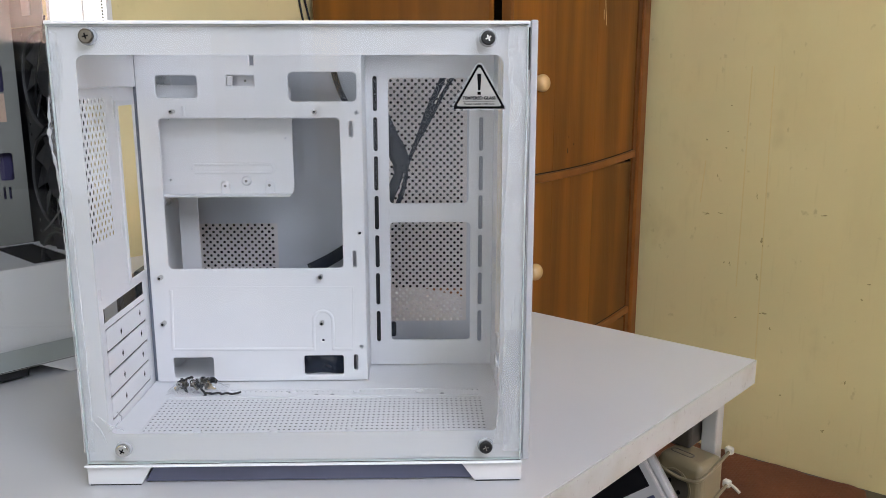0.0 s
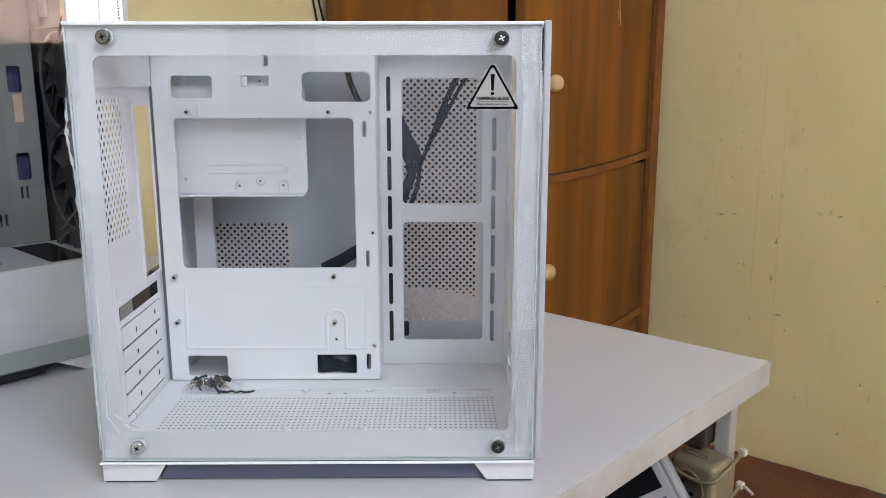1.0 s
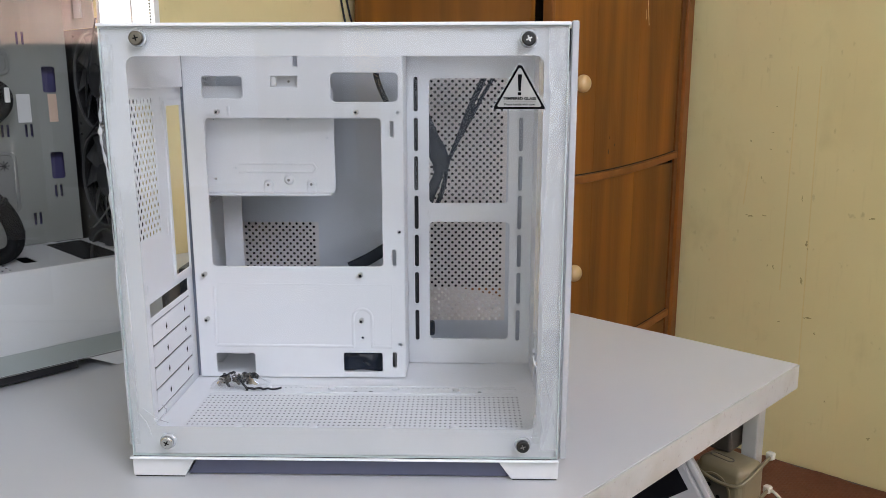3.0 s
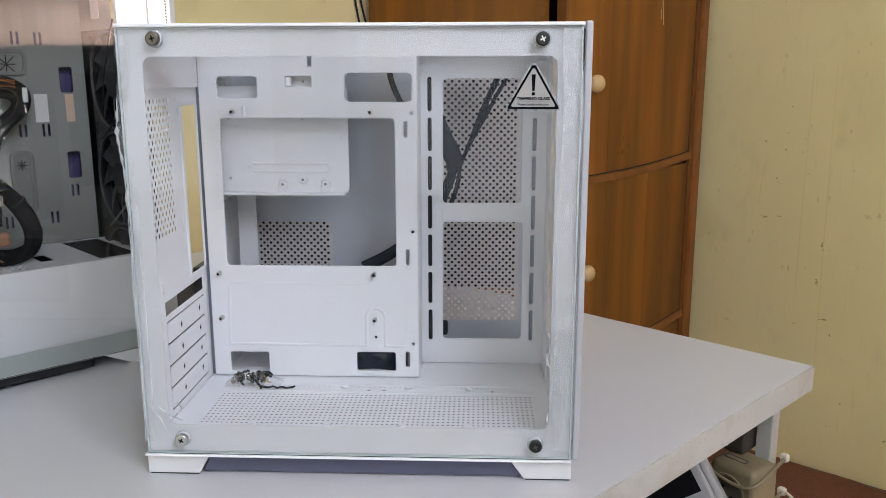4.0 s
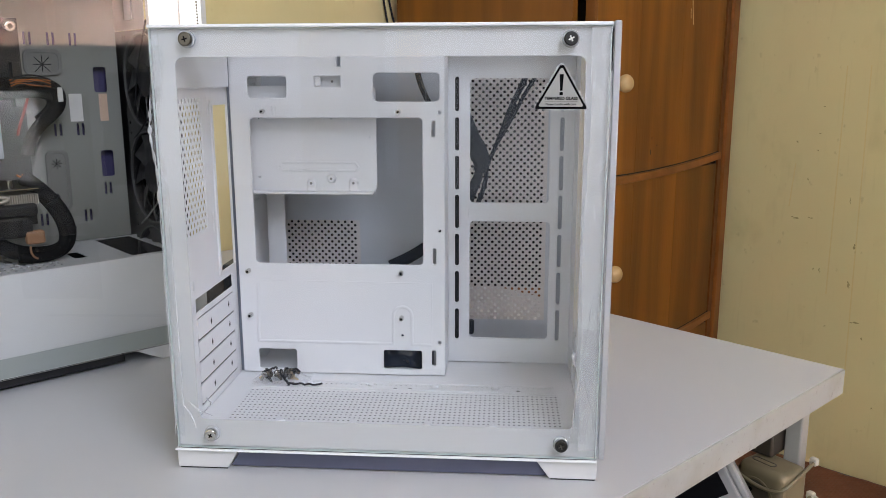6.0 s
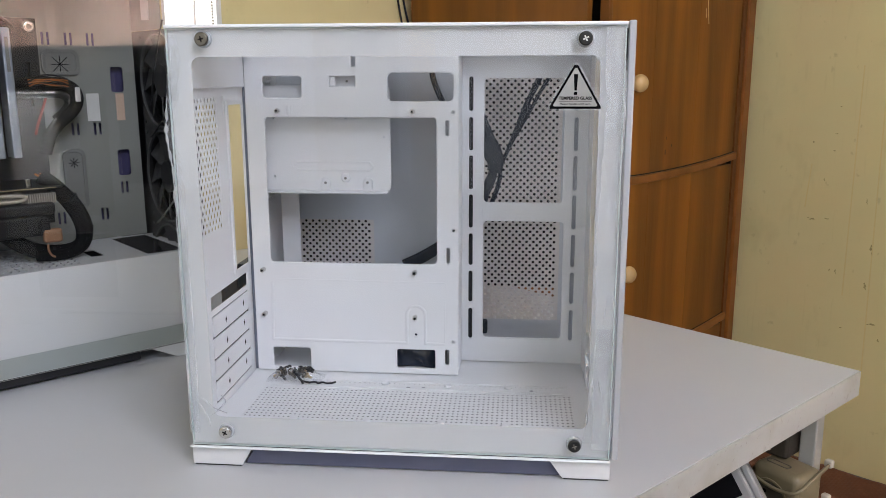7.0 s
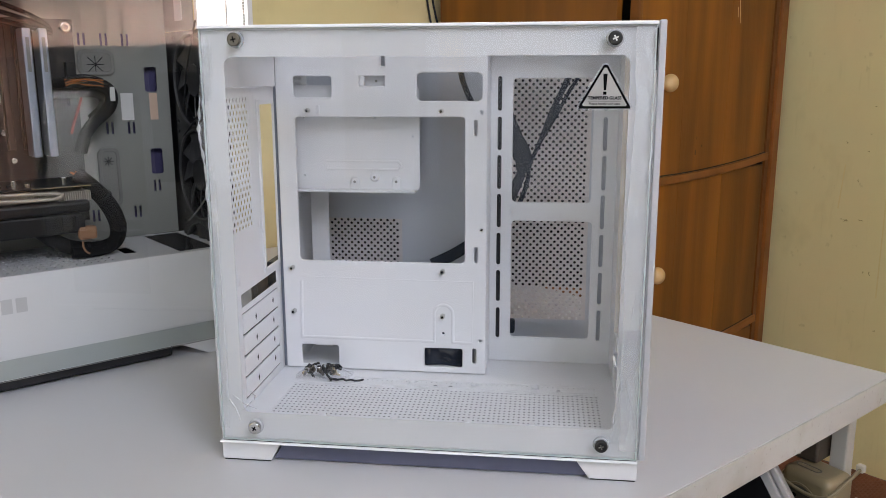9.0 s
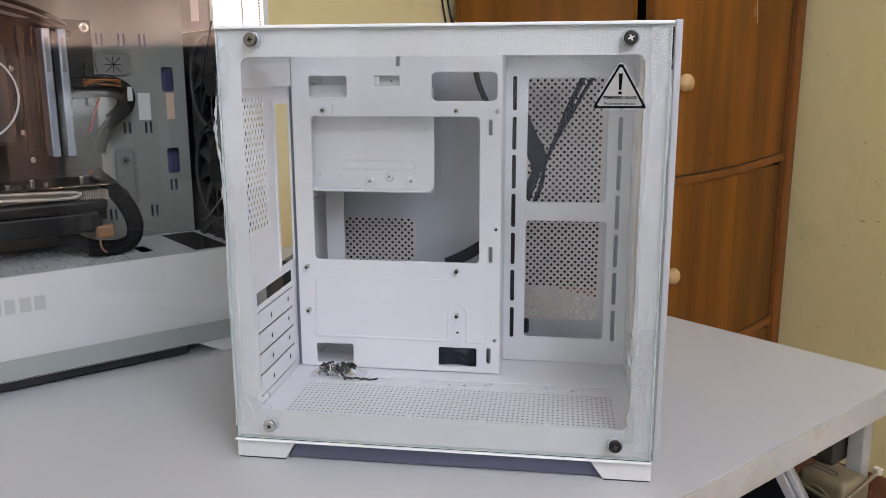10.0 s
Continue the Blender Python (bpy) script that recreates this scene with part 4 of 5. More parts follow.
for i in range(4):
    z1 = 0.1226 - i * 0.0203
    cover = part("slot_cover", sheet(rrect(0.0378, z1 - 0.0183, 0.1352, z1, 0.0026, 3), [], 0.0010, TO_YZ, (REAR_X - 0.0004, 0, 0)), STEEL_IN, rear)
    for y, dz in ((0.0712, -0.0103), (0.1204, -0.0083)):
        k = box(REAR_X + 0.0001, REAR_X + 0.0002, y - 0.0016, y + 0.0016, z1 + dz - 0.0016, z1 + dz + 0.0014)
        box(REAR_X + 0.0001, REAR_X + 0.0003, y - 0.0003, y + 0.0003, z1 + dz - 0.0032, z1 + dz + 0.0030, bm=k)
        part("slot_hole", k, INK, cover, "")
# added black sheet, gives the cover gaps their shade
part("slot_blackout", box(0.0020, 0.0028, 0.030, 0.1400, 0.038, 0.1262, 0.0003), BLACK, rear, "black sheet added behind the slot covers to darken their gaps")

# perforated floor of the chamber
fx0, fx1, fy0, fy1 = 0.0300, 0.3290, 0.0285, 0.1010
floor_plate = part("floor_plate", sheet([(0.0058, 0.0015), (0.3446, 0.0015), (0.3446, 0.1900), (0.0058, 0.1900)],
                                  [[(fx0, fy0), (fx1, fy0), (fx1, fy1), (fx0, fy1)], *[circle(0.036 + 0.0050 * i, 0.1180, 0.00105, 6) for i in range(59)],
                                   circle(0.0642, 0.1095, 0.0021, 12), circle(0.1708, 0.1095, 0.0022, 12), circle(0.1859, 0.1095, 0.0022, 12), circle(0.2913, 0.1100, 0.0022, 12)],
                                  0.0005, None, (0, 0, FLOOR_IN - 0.0003)), STEEL_IN, case, "white floor plate with rows of small holes")
me = perforated(fx0, fx1, fy0, fy1, 0.00446, 0.0060, 0.00118, 0.0003, stagger=False)
me.transform(Matrix.Translation((0, 0, FLOOR_IN - 0.0006)))
part("floor_mesh", me, STEEL_IN, floor_plate)
part("dust_filter", box(0.020, 0.335, 0.015, 0.135, 0.0318, 0.0323), FILTER_GREY, floor_plate, "black dust filter under the floor holes")
for y in (0.1063, 0.1230):
    me = tube([(0.034, y, FLOOR_IN), (0.10, y, FLOOR_IN), (0.25, y, FLOOR_IN), (0.326, y, FLOOR_IN)], 0.0016)
    me.transform(Matrix.Translation((0, 0, FLOOR_IN)) @ Matrix.Diagonal((1, 1, 0.35, 1)) @ Matrix.Translation((0, 0, -FLOOR_IN)))
    part("pressed_ridge", me, STEEL_IN, floor_plate)
dome = cyl(0.0042, 0.0022, 0.0020, None, 20, 0.0008)
dome_mesh = bpy.data.meshes.new("pressed_boss")
dome.to_mesh(dome_mesh)
dome.free()
for p in dome_mesh.polygons:
    p.use_smooth = len(p.vertices) < 8
for x, y in ((0.0844, 0.1170), (0.1468, 0.1170), (0.2092, 0.1160), (0.2689, 0.1150), (0.0796, 0.0262), (0.1450, 0.0262), (0.2104, 0.0262), (0.2670, 0.0262)):
    part("pressed_boss", dome_mesh, STEEL_IN, floor_plate, "", pose(x, y, FLOOR_IN - 0.0001))

# drive bracket and the closed back of the cable chamber
bracket = part("drive_bracket", sheet(rrect(0.0130, 0.2210, 0.1490, 0.3256, 0.006, 4), [circle(0.0314, 0.2945, 0.0018, 12), circle(0.1043, 0.2943, 0.0018, 12), circle(0.1422, 0.2755, 0.0012, 10), circle(0.0508, 0.2464, 0.0013, 10), circle(0.0306, 0.2356, 0.0013, 10)], 0.0012, TO_XZ, (0, 0.1620, 0)), STEEL_IN, case, "white steel drive bracket")
part("bracket_lip", box(0.0130, 0.1460, 0.1500, 0.1614, 0.2200, 0.2226, 0.0012, 3), STEEL_IN, bracket)
for x, z, tab in ((0.0830, 0.2300, True), (0.1034, 0.2347, False), (0.1256, 0.2305, True)):
    bm = cyl(0.0050, 0.0034, 0.0030, None, 24, 0.0006)
    b = part("pressed_boss", bm, STEEL_IN, bracket, "", pose(x, 0.1614, z) @ FACE_FRONT)
    part("screw_hole", cyl(0.0014, 0.0014, 0.0002, Matrix.Translation((0, 0, 0.0030)), 10), GREYP, b)
    if tab:
        part("tab", box(-0.0046, 0.0046, -0.0085, -0.0008, 0.0002, 0.0026, 0.0010), STEEL_IN, b)
bead_line("pressed_ridge", straight((0.0540, 0.2504), (0.1275, 0.2504), (0.1305, 0.2464), (0.1275, 0.2424), (0.0540, 0.2424)), 0.0012, bracket, 0.1614)

bz = [(0.0255, 0.0900, 0.1120, 0.1740), (0.2320, 0.0600, 0.3225, 0.3350)]
back = part("back_panel", sheet([(0.0, 0.0208), (CW - 0.001, 0.0208), (CW - 0.001, 0.3698), (0.0, 0.3698)], [[(a, b), (c, b), (c, d), (a, d)] for a, b, c, d in bz], 0.0010, TO_XZ, (0, CD - 0.001, 0)), PANEL_SHADED, case, "white back panel with vent mesh, darkened blue as in shade")
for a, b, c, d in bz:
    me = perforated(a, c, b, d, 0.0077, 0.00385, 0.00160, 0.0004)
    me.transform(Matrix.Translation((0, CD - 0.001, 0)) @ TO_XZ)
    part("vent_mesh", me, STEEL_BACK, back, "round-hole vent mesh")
part("dust_filter", box(0.228, 0.340, CD + 0.0002, CD + 0.0008, 0.098, 0.340), DUST_FILTER, back, "fine grey dust filter behind the mesh")
part("dust_filter", box(0.020, 0.118, CD + 0.0002, CD + 0.0008, 0.085, 0.180), DUST_FILTER, back, "fine grey dust filter behind the mesh")
part("chamber_rib", box(0.0200, 0.0400, 0.215, 0.2160, 0.0355, 0.2180, 0.0006), STEEL_IN, case)

# loose front-panel leads in the cable chamber
leads = thing("cable_bundle", pose(0, 0, 0), "dark flat leads hanging loose inside the case's back chamber", "cable")


def ribbon(pts, w0, w1, seed, y=0.218):
    """A flat lead along points of (x, z), its width going from w0 to w1, slightly twisted, with rounded edges."""
    vs, fs, n, k = [], [], 10 * (len(pts) - 1), 6
    at = lambda i: Vector(pts[min(max(i, 0), len(pts) - 1)])
    for i in range(n + 1):
        f = i / n * (len(pts) - 1)
        j = min(int(f), len(pts) - 2)
        u = f - j
        a, b, c, d = at(j - 1), at(j), at(j + 1), at(j + 2)
        p = 0.5 * (2 * b + (c - a) * u + (2 * a - 5 * b + 4 * c - d) * u * u + (3 * b - a - 3 * c + d) * u ** 3)
        t = (0.5 * ((c - a) + 2 * (2 * a - 5 * b + 4 * c - d) * u + 3 * (3 * b - a - 3 * c + d) * u * u)).normalized()
        w = (w0 + (w1 - w0) * i / n) / 2
        tw = 0.5 * noise.noise(Vector((i * 0.06, seed, 2)))
        for m in range(k):
            an = 2 * math.pi * m / k
            s_, h = w * math.cos(an), 0.0011 * math.sin(an)
            vs.append((p.x - t.y * s_, y + h + s_ * tw + 0.002 * noise.noise(Vector((i * 0.05, seed, 5))), p.y + t.x * s_))
    for i in range(n):
        for m in range(k):
            q = i * k
            fs.append((q + m, q + (m + 1) % k, q + k + (m + 1) % k, q + k + m))
    fs += [tuple(range(k)), tuple(range(n * k + k - 1, n * k - 1, -1))]
    me = bpy.data.meshes.new("lead")
    me.from_pydata(vs, [], fs)
    for p in me.polygons:
        p.use_smooth = True
    return part("lead", me, CABLE, leads, "dark flat ribbon lead")


for i, (pts, w0, w1, y) in enumerate((
        ([(0.2225, 0.3022), (0.2298, 0.2877), (0.2389, 0.2701), (0.2481, 0.2554), (0.2512, 0.2448), (0.2502, 0.2364)], 0.0270, 0.0150, 0.219),
        ([(0.2500, 0.2440), (0.2479, 0.2316), (0.2433, 0.2207), (0.2387, 0.2104), (0.2353, 0.1982)], 0.0090, 0.0130, 0.217),
        ([(0.2540, 0.2500), (0.2562, 0.2341), (0.2546, 0.2227), (0.2513, 0.2118), (0.2461, 0.1984)], 0.0046, 0.0050, 0.221),
        ([(0.2995, 0.3440), (0.2934, 0.3280), (0.2880, 0.3167), (0.2825, 0.3052), (0.2776, 0.2937), (0.2733, 0.2820), (0.2683, 0.2691), (0.2633, 0.2568), (0.2580, 0.2450), (0.2530, 0.2350)], 0.0066, 0.0036, 0.220),
        ([(0.3110, 0.3420), (0.3047, 0.3320), (0.2982, 0.3212), (0.2927, 0.3115), (0.2873, 0.3006), (0.2818, 0.2902), (0.2751, 0.2785), (0.2684, 0.2662), (0.2628, 0.2544)], 0.0044, 0.0030, 0.222),
        ([(0.2870, 0.3060), (0.2815, 0.2950), (0.2760, 0.2830), (0.2700, 0.2690)], 0.0060, 0.0026, 0.218),
        ([(0.185, 0.350), (0.1865, 0.334), (0.1920, 0.318), (0.2010, 0.300)], 0.0058, 0.0058, 0.208),
        ([(0.155, 0.135), (0.180, 0.148), (0.205, 0.165), (0.235, 0.190)], 0.0130, 0.0110, 0.207),
        ([(0.228, 0.345), (0.2290, 0.320), (0.2275, 0.298)], 0.009, 0.010, 0.204),
        ([(0.232, 0.278), (0.2285, 0.268), (0.2240, 0.262)], 0.006, 0.006, 0.204),
        ([(0.2295, 0.213), (0.2290, 0.195), (0.2300, 0.178)], 0.008, 0.006, 0.204),
        ([(0.2280, 0.100), (0.2290, 0.080), (0.2285, 0.050)], 0.012, 0.012, 0.204))):
    ribbon(pts, w0, w1, i * 3.7, y)
part("plug", box(0.2335, 0.2445, 0.208, 0.219, 0.060, 0.0745, 0.002), CABLE, leads, "small dark plug")
# dark plastic bag of spare leads, pushed in behind the tray's lower opening
vs, fs = [], []
for i in range(25):
    for j in range(15):
        x, z = 0.146 + 0.056 * i / 24, 0.0355 + 0.036 * j / 14
        vs.append((x, 0.166 + 0.010 * noise.noise(Vector((x * 50, z * 50, 1))) + 0.004 * noise.noise(Vector((x * 90 + z * 70, z * 60, 4))), z))
for i in range(24):
    for j in range(14):
        q = i * 15 + j
        fs.append((q, q + 15, q + 16, q + 1))
me = bpy.data.meshes.new("lead_bag")
me.from_pydata(vs, [], fs)
for p in me.polygons:
    p.use_smooth = True
ob = part("lead_bag", me, material("glossy_navy_film", (0.012, 0.020, 0.040), 0.18, 0, 0.2, 60), None, "", Matrix())
ob.modifiers.new("thick", "SOLIDIFY").thickness = 0.012
tagged(ob, "crumpled dark navy plastic bag of spare leads inside the case", "bag")

# bag of screws on the case's floor
bag = thing("screw_bag", pose(0.054, 0.118, FLOOR_IN + 0.0012), "small clear bag of screws with a black twist tie", "screw bag")
vs, fs = [], []
for i in range(15):
    for j in range(11):
        a, b = i / 14, j / 10
        up = 0.011 * math.sin(math.pi * a) ** 0.7 * math.sin(math.pi * b) ** 0.7 + 0.004 * noise.noise(Vector((a * 6, b * 6, 2)))
        vs.append((-0.026 + 0.056 * a + 0.003 * noise.noise(Vector((a * 4, b * 4, 7))), -0.010 + 0.026 * b + 0.003 * noise.noise(Vector((a * 4, b * 4, 5))), max(0.0004, up)))
for i in range(14):
    for j in range(10):
        a = i * 11 + j
        fs.append((a, a + 11, a + 12, a + 1))
me = bpy.data.meshes.new("bag")
me.from_pydata(vs, [], fs)
part("bag", me, BAGFILM, bag, "crinkled clear bag")
rnd = random.Random(4)
sb = cyl(0.0030, 0.0030, 0.0018, None, 14)
cyl(0.0016, 0.0013, 0.0065, Matrix.Translation((0, 0, 0.0018)), 10, bm=sb)
screw_mesh = bpy.data.meshes.new("screw")
sb.to_mesh(screw_mesh)
sb.free()
screw_mesh.materials.append(BRASS)
for i in range(20):
    cx, cy = ((-0.010, -0.001), (0.010, 0.003), (0.000, 0.004))[i % 3]
    ob = part("screw", screw_mesh, None, bag, "", pose(cx + rnd.gauss(0, 0.0045), cy + rnd.gauss(0, 0.003), rnd.uniform(0.003, 0.0105), rnd.uniform(20, 160), 0, rnd.uniform(0, 360)))
    ob.material_slots[0].link = "OBJECT"
    ob.material_slots[0].material = (BRONZE, NICKEL, BLACK_ZINC, BRONZE, BLACK_ZINC, BRASS, BRONZE)[i % 7]


def wriggle(a, b, n, amp, r, seed, drop=0.0):
    """A kinked wire tie from a to b."""
    rr = random.Random(seed)
    pts = [(a[0] + (b[0] - a[0]) * k / n + rr.uniform(-amp, amp) * 0.5, a[1] + (b[1] - a[1]) * k / n + rr.uniform(-amp, amp), max(0.0012, a[2] + (b[2] - a[2]) * k / n + rr.uniform(-amp, amp) * 0.6)) for k in range(n + 1)]
    return part("twist_tie", tube(pts, r), RUBBER, bag, "black kinked twist tie" if seed == 1 else "")


wriggle((0.002, -0.004, 0.010), (0.012, -0.012, 0.002), 6, 0.0016, 0.0011, 1)
wriggle((0.010, -0.012, 0.002), (0.044, -0.010, 0.0016), 12, 0.0022, 0.0010, 2)
wriggle((0.012, -0.013, 0.003), (0.024, -0.012, 0.0020), 8, 0.0026, 0.0008, 6)
wriggle((-0.016, 0.000, 0.010), (-0.004, 0.003, 0.013), 8, 0.003, 0.0011, 4)
wriggle((0.004, 0.002, 0.011), (0.020, 0.003, 0.012), 8, 0.003, 0.0010, 5)
# ---- the second case, with a computer built into it ----
L2, H2, D2 = 0.455, 0.468, 0.285
TY2, SH2 = 0.150, 0.128
pc = thing("desktop_computer", CASE2_AT, "white desktop computer with a glass side, black parts inside", "computer")
for x_in, x_out, x_top in ((0.386, 0.454, 0.352), (0.046, 0.0, 0.080)):
    me = sheet([(x_out, 0.0), (x_in, 0.0), (x_top, 0.0175), (x_out, 0.0175)], [], 0.040, TO_XZ, (0, 0, 0), 0.0006)
    for y in (0.021, 0.262):
        part("foot", me, PLASTIC, pc, "white tapered plastic foot", pose(0, y, 0))
part("bottom_pan", box(0.0, L2, 0.0006, D2, 0.0177, 0.0200, 0.0006), STEEL, pc)
part("top_panel", box(0.0, L2, -0.001, D2, H2 - 0.004, H2, 0.001), STEEL, pc)
part("back_panel", box(0.001, L2 - 0.001, D2 - 0.002, D2, 0.0202, H2 - 0.0042), STEEL, pc)
# black slab put in as the shade under this case
part("bottom_filter", box(0.085, 0.345, 0.012, 0.26, 0.0035, 0.0175, 0.001), RUBBER, pc, "black slab standing in for the shade under the case")
part("rear_wall", box(0.0002, 0.0014, 0.006, D2 - 0.0022, 0.0202, H2 - 0.0042), STEEL_IN, pc)
glass2 = part("glass_panel", pane(0.0, L2 - 0.001, -0.0040, 0.0, 0.0180, H2 - 0.0045, (0, 1, 0)), GLASS2, pc, "clear glass side panel with room reflections")
part("printed_band", box(0.0005, L2 - 0.0015, 0.0004, 0.0008, 0.0184, 0.0402), material("grey_green_print", (0.46, 0.50, 0.49), 0.3, 0, 0.03, 30), glass2, "grey-green printed band along the glass foot")
part("glass_foot_edge", box(0.0005, L2 - 0.0015, -0.0043, -0.0041, 0.0181, 0.0186), GREYP, glass2)
shroud = part("shroud", box(0.002, L2 - 0.003, 0.0100, 0.0112, 0.0202, SH2, 0.0004), SHROUD, pc, "glossy white lower shroud with a maker's mark")
part("shroud_top", sheet([(0.002, 0.0113), (L2 - 0.003, 0.0113), (L2 - 0.003, TY2 - 0.0008), (0.002, TY2 - 0.0008)],
                         [[(0.3660, 0.020), (0.4120, 0.020), (0.4120, 0.1480), (0.3660, 0.1480)], [(0.3100, 0.048), (0.3250, 0.046), (0.3250, 0.086), (0.3110, 0.088)],
                          *[[(0.130 + 0.0078 * i, 0.022 + 0.0125 * j), (0.1324 + 0.0078 * i, 0.022 + 0.0125 * j), (0.1352 + 0.0078 * i, 0.030 + 0.0125 * j), (0.1328 + 0.0078 * i, 0.030 + 0.0125 * j)] for i in range(21) for j in range(9)]],
                         0.0012, None, (0, 0, SH2 - 0.0006)), STEEL_IN, shroud)
# black boards added to keep the shroud's inside dark behind its openings
part("shroud_well", box(0.290, 0.428, 0.0115, 0.1485, 0.030, 0.031), RUBBER, shroud)
part("shroud_well", box(0.290, 0.428, 0.1490, 0.1500, 0.031, SH2 - 0.002), RUBBER, shroud)
part("shroud_well", box(0.288, 0.2895, 0.0115, 0.1490, 0.031, SH2 - 0.002), RUBBER, shroud)
for i, w in enumerate((0.011, 0.010, 0.011, 0.011)):
    x = 0.137 + i * 0.0145
    part("logo_bar", box(x, x + w, 0.0094, 0.0099, 0.0875, 0.1035, 0.0002), material("pale_grey_mark", (0.62, 0.63, 0.65), 0.4), shroud, "pale grey bar of a maker's mark")

# tray with its cut-outs
hooks = []
for x, z in ((0.3115, 0.3800), (0.3380, 0.3800), (0.3640, 0.3800), (0.3370, 0.2705), (0.3640, 0.2700), (0.3920, 0.1930), (0.3640, 0.1605), (0.3110, 0.1605)):
    for s in (-1, 1):
        hooks.append(rrect(x + s * 0.0032 - 0.0015, z - 0.0075, x + s * 0.0032 + 0.0015, z + 0.0075, 0.0004, 1))
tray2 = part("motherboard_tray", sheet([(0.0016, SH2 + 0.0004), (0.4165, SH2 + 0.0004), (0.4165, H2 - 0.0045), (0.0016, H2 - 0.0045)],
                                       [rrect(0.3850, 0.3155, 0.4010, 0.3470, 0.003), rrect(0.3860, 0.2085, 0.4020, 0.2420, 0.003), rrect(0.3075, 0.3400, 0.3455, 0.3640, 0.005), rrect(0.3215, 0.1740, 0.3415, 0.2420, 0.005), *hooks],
                                       0.0012, TO_XZ, (0, TY2 + 0.0006, 0)), TRAY_SHADED, pc, "white steel tray with cable openings")
for x0, z0, x1, z1, cz in ((0.3050, 0.3375, 0.3470, 0.3665, 0.3495), (0.3190, 0.1710, 0.3440, 0.2450, 0.2289)):
    g = part("grommet", sheet(rrect(x0, z0, x1, z1, 0.008), [], 0.0024, TO_XZ, (0, TY2 - 0.0013, 0), 0.0009), GREYP, tray2, "grey rubber cable grommet")
    part("grommet_rim", sheet(rrect(x0 - 0.0012, z0 - 0.0012, x1 + 0.0012, z1 + 0.0012, 0.009), [rrect(x0 + 0.0035, z0 + 0.0035, x1 - 0.0035, z1 - 0.0035, 0.006)], 0.0036, TO_XZ, (0, TY2 - 0.0019, 0), 0.0010), GREYP, g)
    cx = (x0 + x1) / 2 - 0.001
    for k in range(8):
        a_ = math.pi * k / 4 + math.pi / 2
        r_ = min((x1 - x0) / 2 - 0.006, 0.0105 if k % 2 == 0 else 0.0125)
        sl = sheet(rrect(0.0, -0.0005, r_, 0.0005, 0.0003, 2), [], 0.0004)
        sl.transform(pose(cx, TY2 - 0.0029, cz) @ pose(0, 0, 0, 90, 0, 0) @ pose(0, 0, 0, 0, 0, math.degrees(a_)))
        part("slit", sl, INK, g)
# patches painted for the other case's rear openings mirrored in the glass
part("opening_reflection", box(0.3529, 0.3684, TY2 - 0.0006, TY2 - 0.0002, 0.2799, 0.3141), material("white_reflection", (0.82, 0.81, 0.79), 0.6), tray2, "white patch standing in for a reflection in the glass")
part("opening_reflection", box(0.3894, 0.3998, TY2 - 0.0006, TY2 - 0.0002, 0.2796, 0.3136), material("peach_reflection", (0.72, 0.52, 0.40), 0.6), tray2, "peach patch standing in for a reflection in the glass")
# added board, coloured like the dim violet-blue chamber behind the openings
part("chamber_tint", box(0.300, 0.412, TY2 + 0.012, TY2 + 0.013, 0.15, 0.42), material("violet_blue_tint", (0.075, 0.068, 0.17), 0.5, 0, 0.15, 30), tray2)

# front fans
part("fan_wall", sheet([(0.004, 0.0206), (D2 - 0.003, 0.0206), (D2 - 0.003, 0.392), (0.004, 0.392)], [circle(0.070, z, 0.056, 28) for z in (0.094, 0.212, 0.330)], 0.0012, TO_YZ, (0.4290, 0, 0)), BLACK, pc)

part("front_frame", box(0.4284, 0.4296, 0.086, D2 - 0.003, 0.3925, 0.4630), TRAY_SHADED, pc, "white steel frame over the fans")
part("frame_strip", box(0.4262, 0.4283, 0.118, 0.140, 0.405, 0.4625, 0.0006), STEEL, pc)


def fan(z):
    """A framed fan that blows along its x."""
    f = part("fan", sheet(rrect(0.010, z - 0.060, 0.130, z + 0.060, 0.006), [circle(0.070, z, 0.0575, 40), *[circle(0.070 + a * 0.0525, z + b * 0.0525, 0.0022, 8) for a in (-1, 1) for b in (-1, 1)]], 0.0110, TO_YZ, (0.4220, 0, 0)), BLACK, pc, "black case fan")
    part("hub", cyl(0.020, 0.020, 0.0095, pose(0.4265, 0.070, z, 0, -90, 0), 28, 0.001), BLACK, f)
    vs, fs = [], []
    for k in range(9):
        a = 2 * math.pi * k / 9
        i = len(vs)
        for r, tw in ((0.019, 0.34), (0.036, 0.30), (0.0555, 0.24)):
            for s, dx in ((-1, -0.004), (1, 0.004)):
                an = a + s * tw + (0.0555 - r) * 6
                vs.append((0.4215 + dx, 0.070 + r * math.cos(an), z + r * math.sin(an)))
        fs += [(i, i + 1, i + 3, i + 2), (i + 2, i + 3, i + 5, i + 4)]
    me = bpy.data.meshes.new("blades")
    me.from_pydata(vs, [], fs)
    b = part("blades", me, material("smoky_blades", (0.045, 0.045, 0.048), 0.35), f)
    so = b.modifiers.new("thick", "SOLIDIFY")
    so.thickness = 0.0012
    part("light_ring", sheet(circle(0.070, z, 0.0575, 40), [circle(0.070, z, 0.0555, 40)], 0.0030, TO_YZ, (0.4155, 0, 0)), material("milky_ring", (0.07, 0.07, 0.072), 0.4), f)


part("front_glass", pane(L2 - 0.005, L2 - 0.001, 0.001, D2 - 0.003, 0.0206, H2 - 0.0045, (-1, 0, 0)), GLASS, pc, "clear front glass")
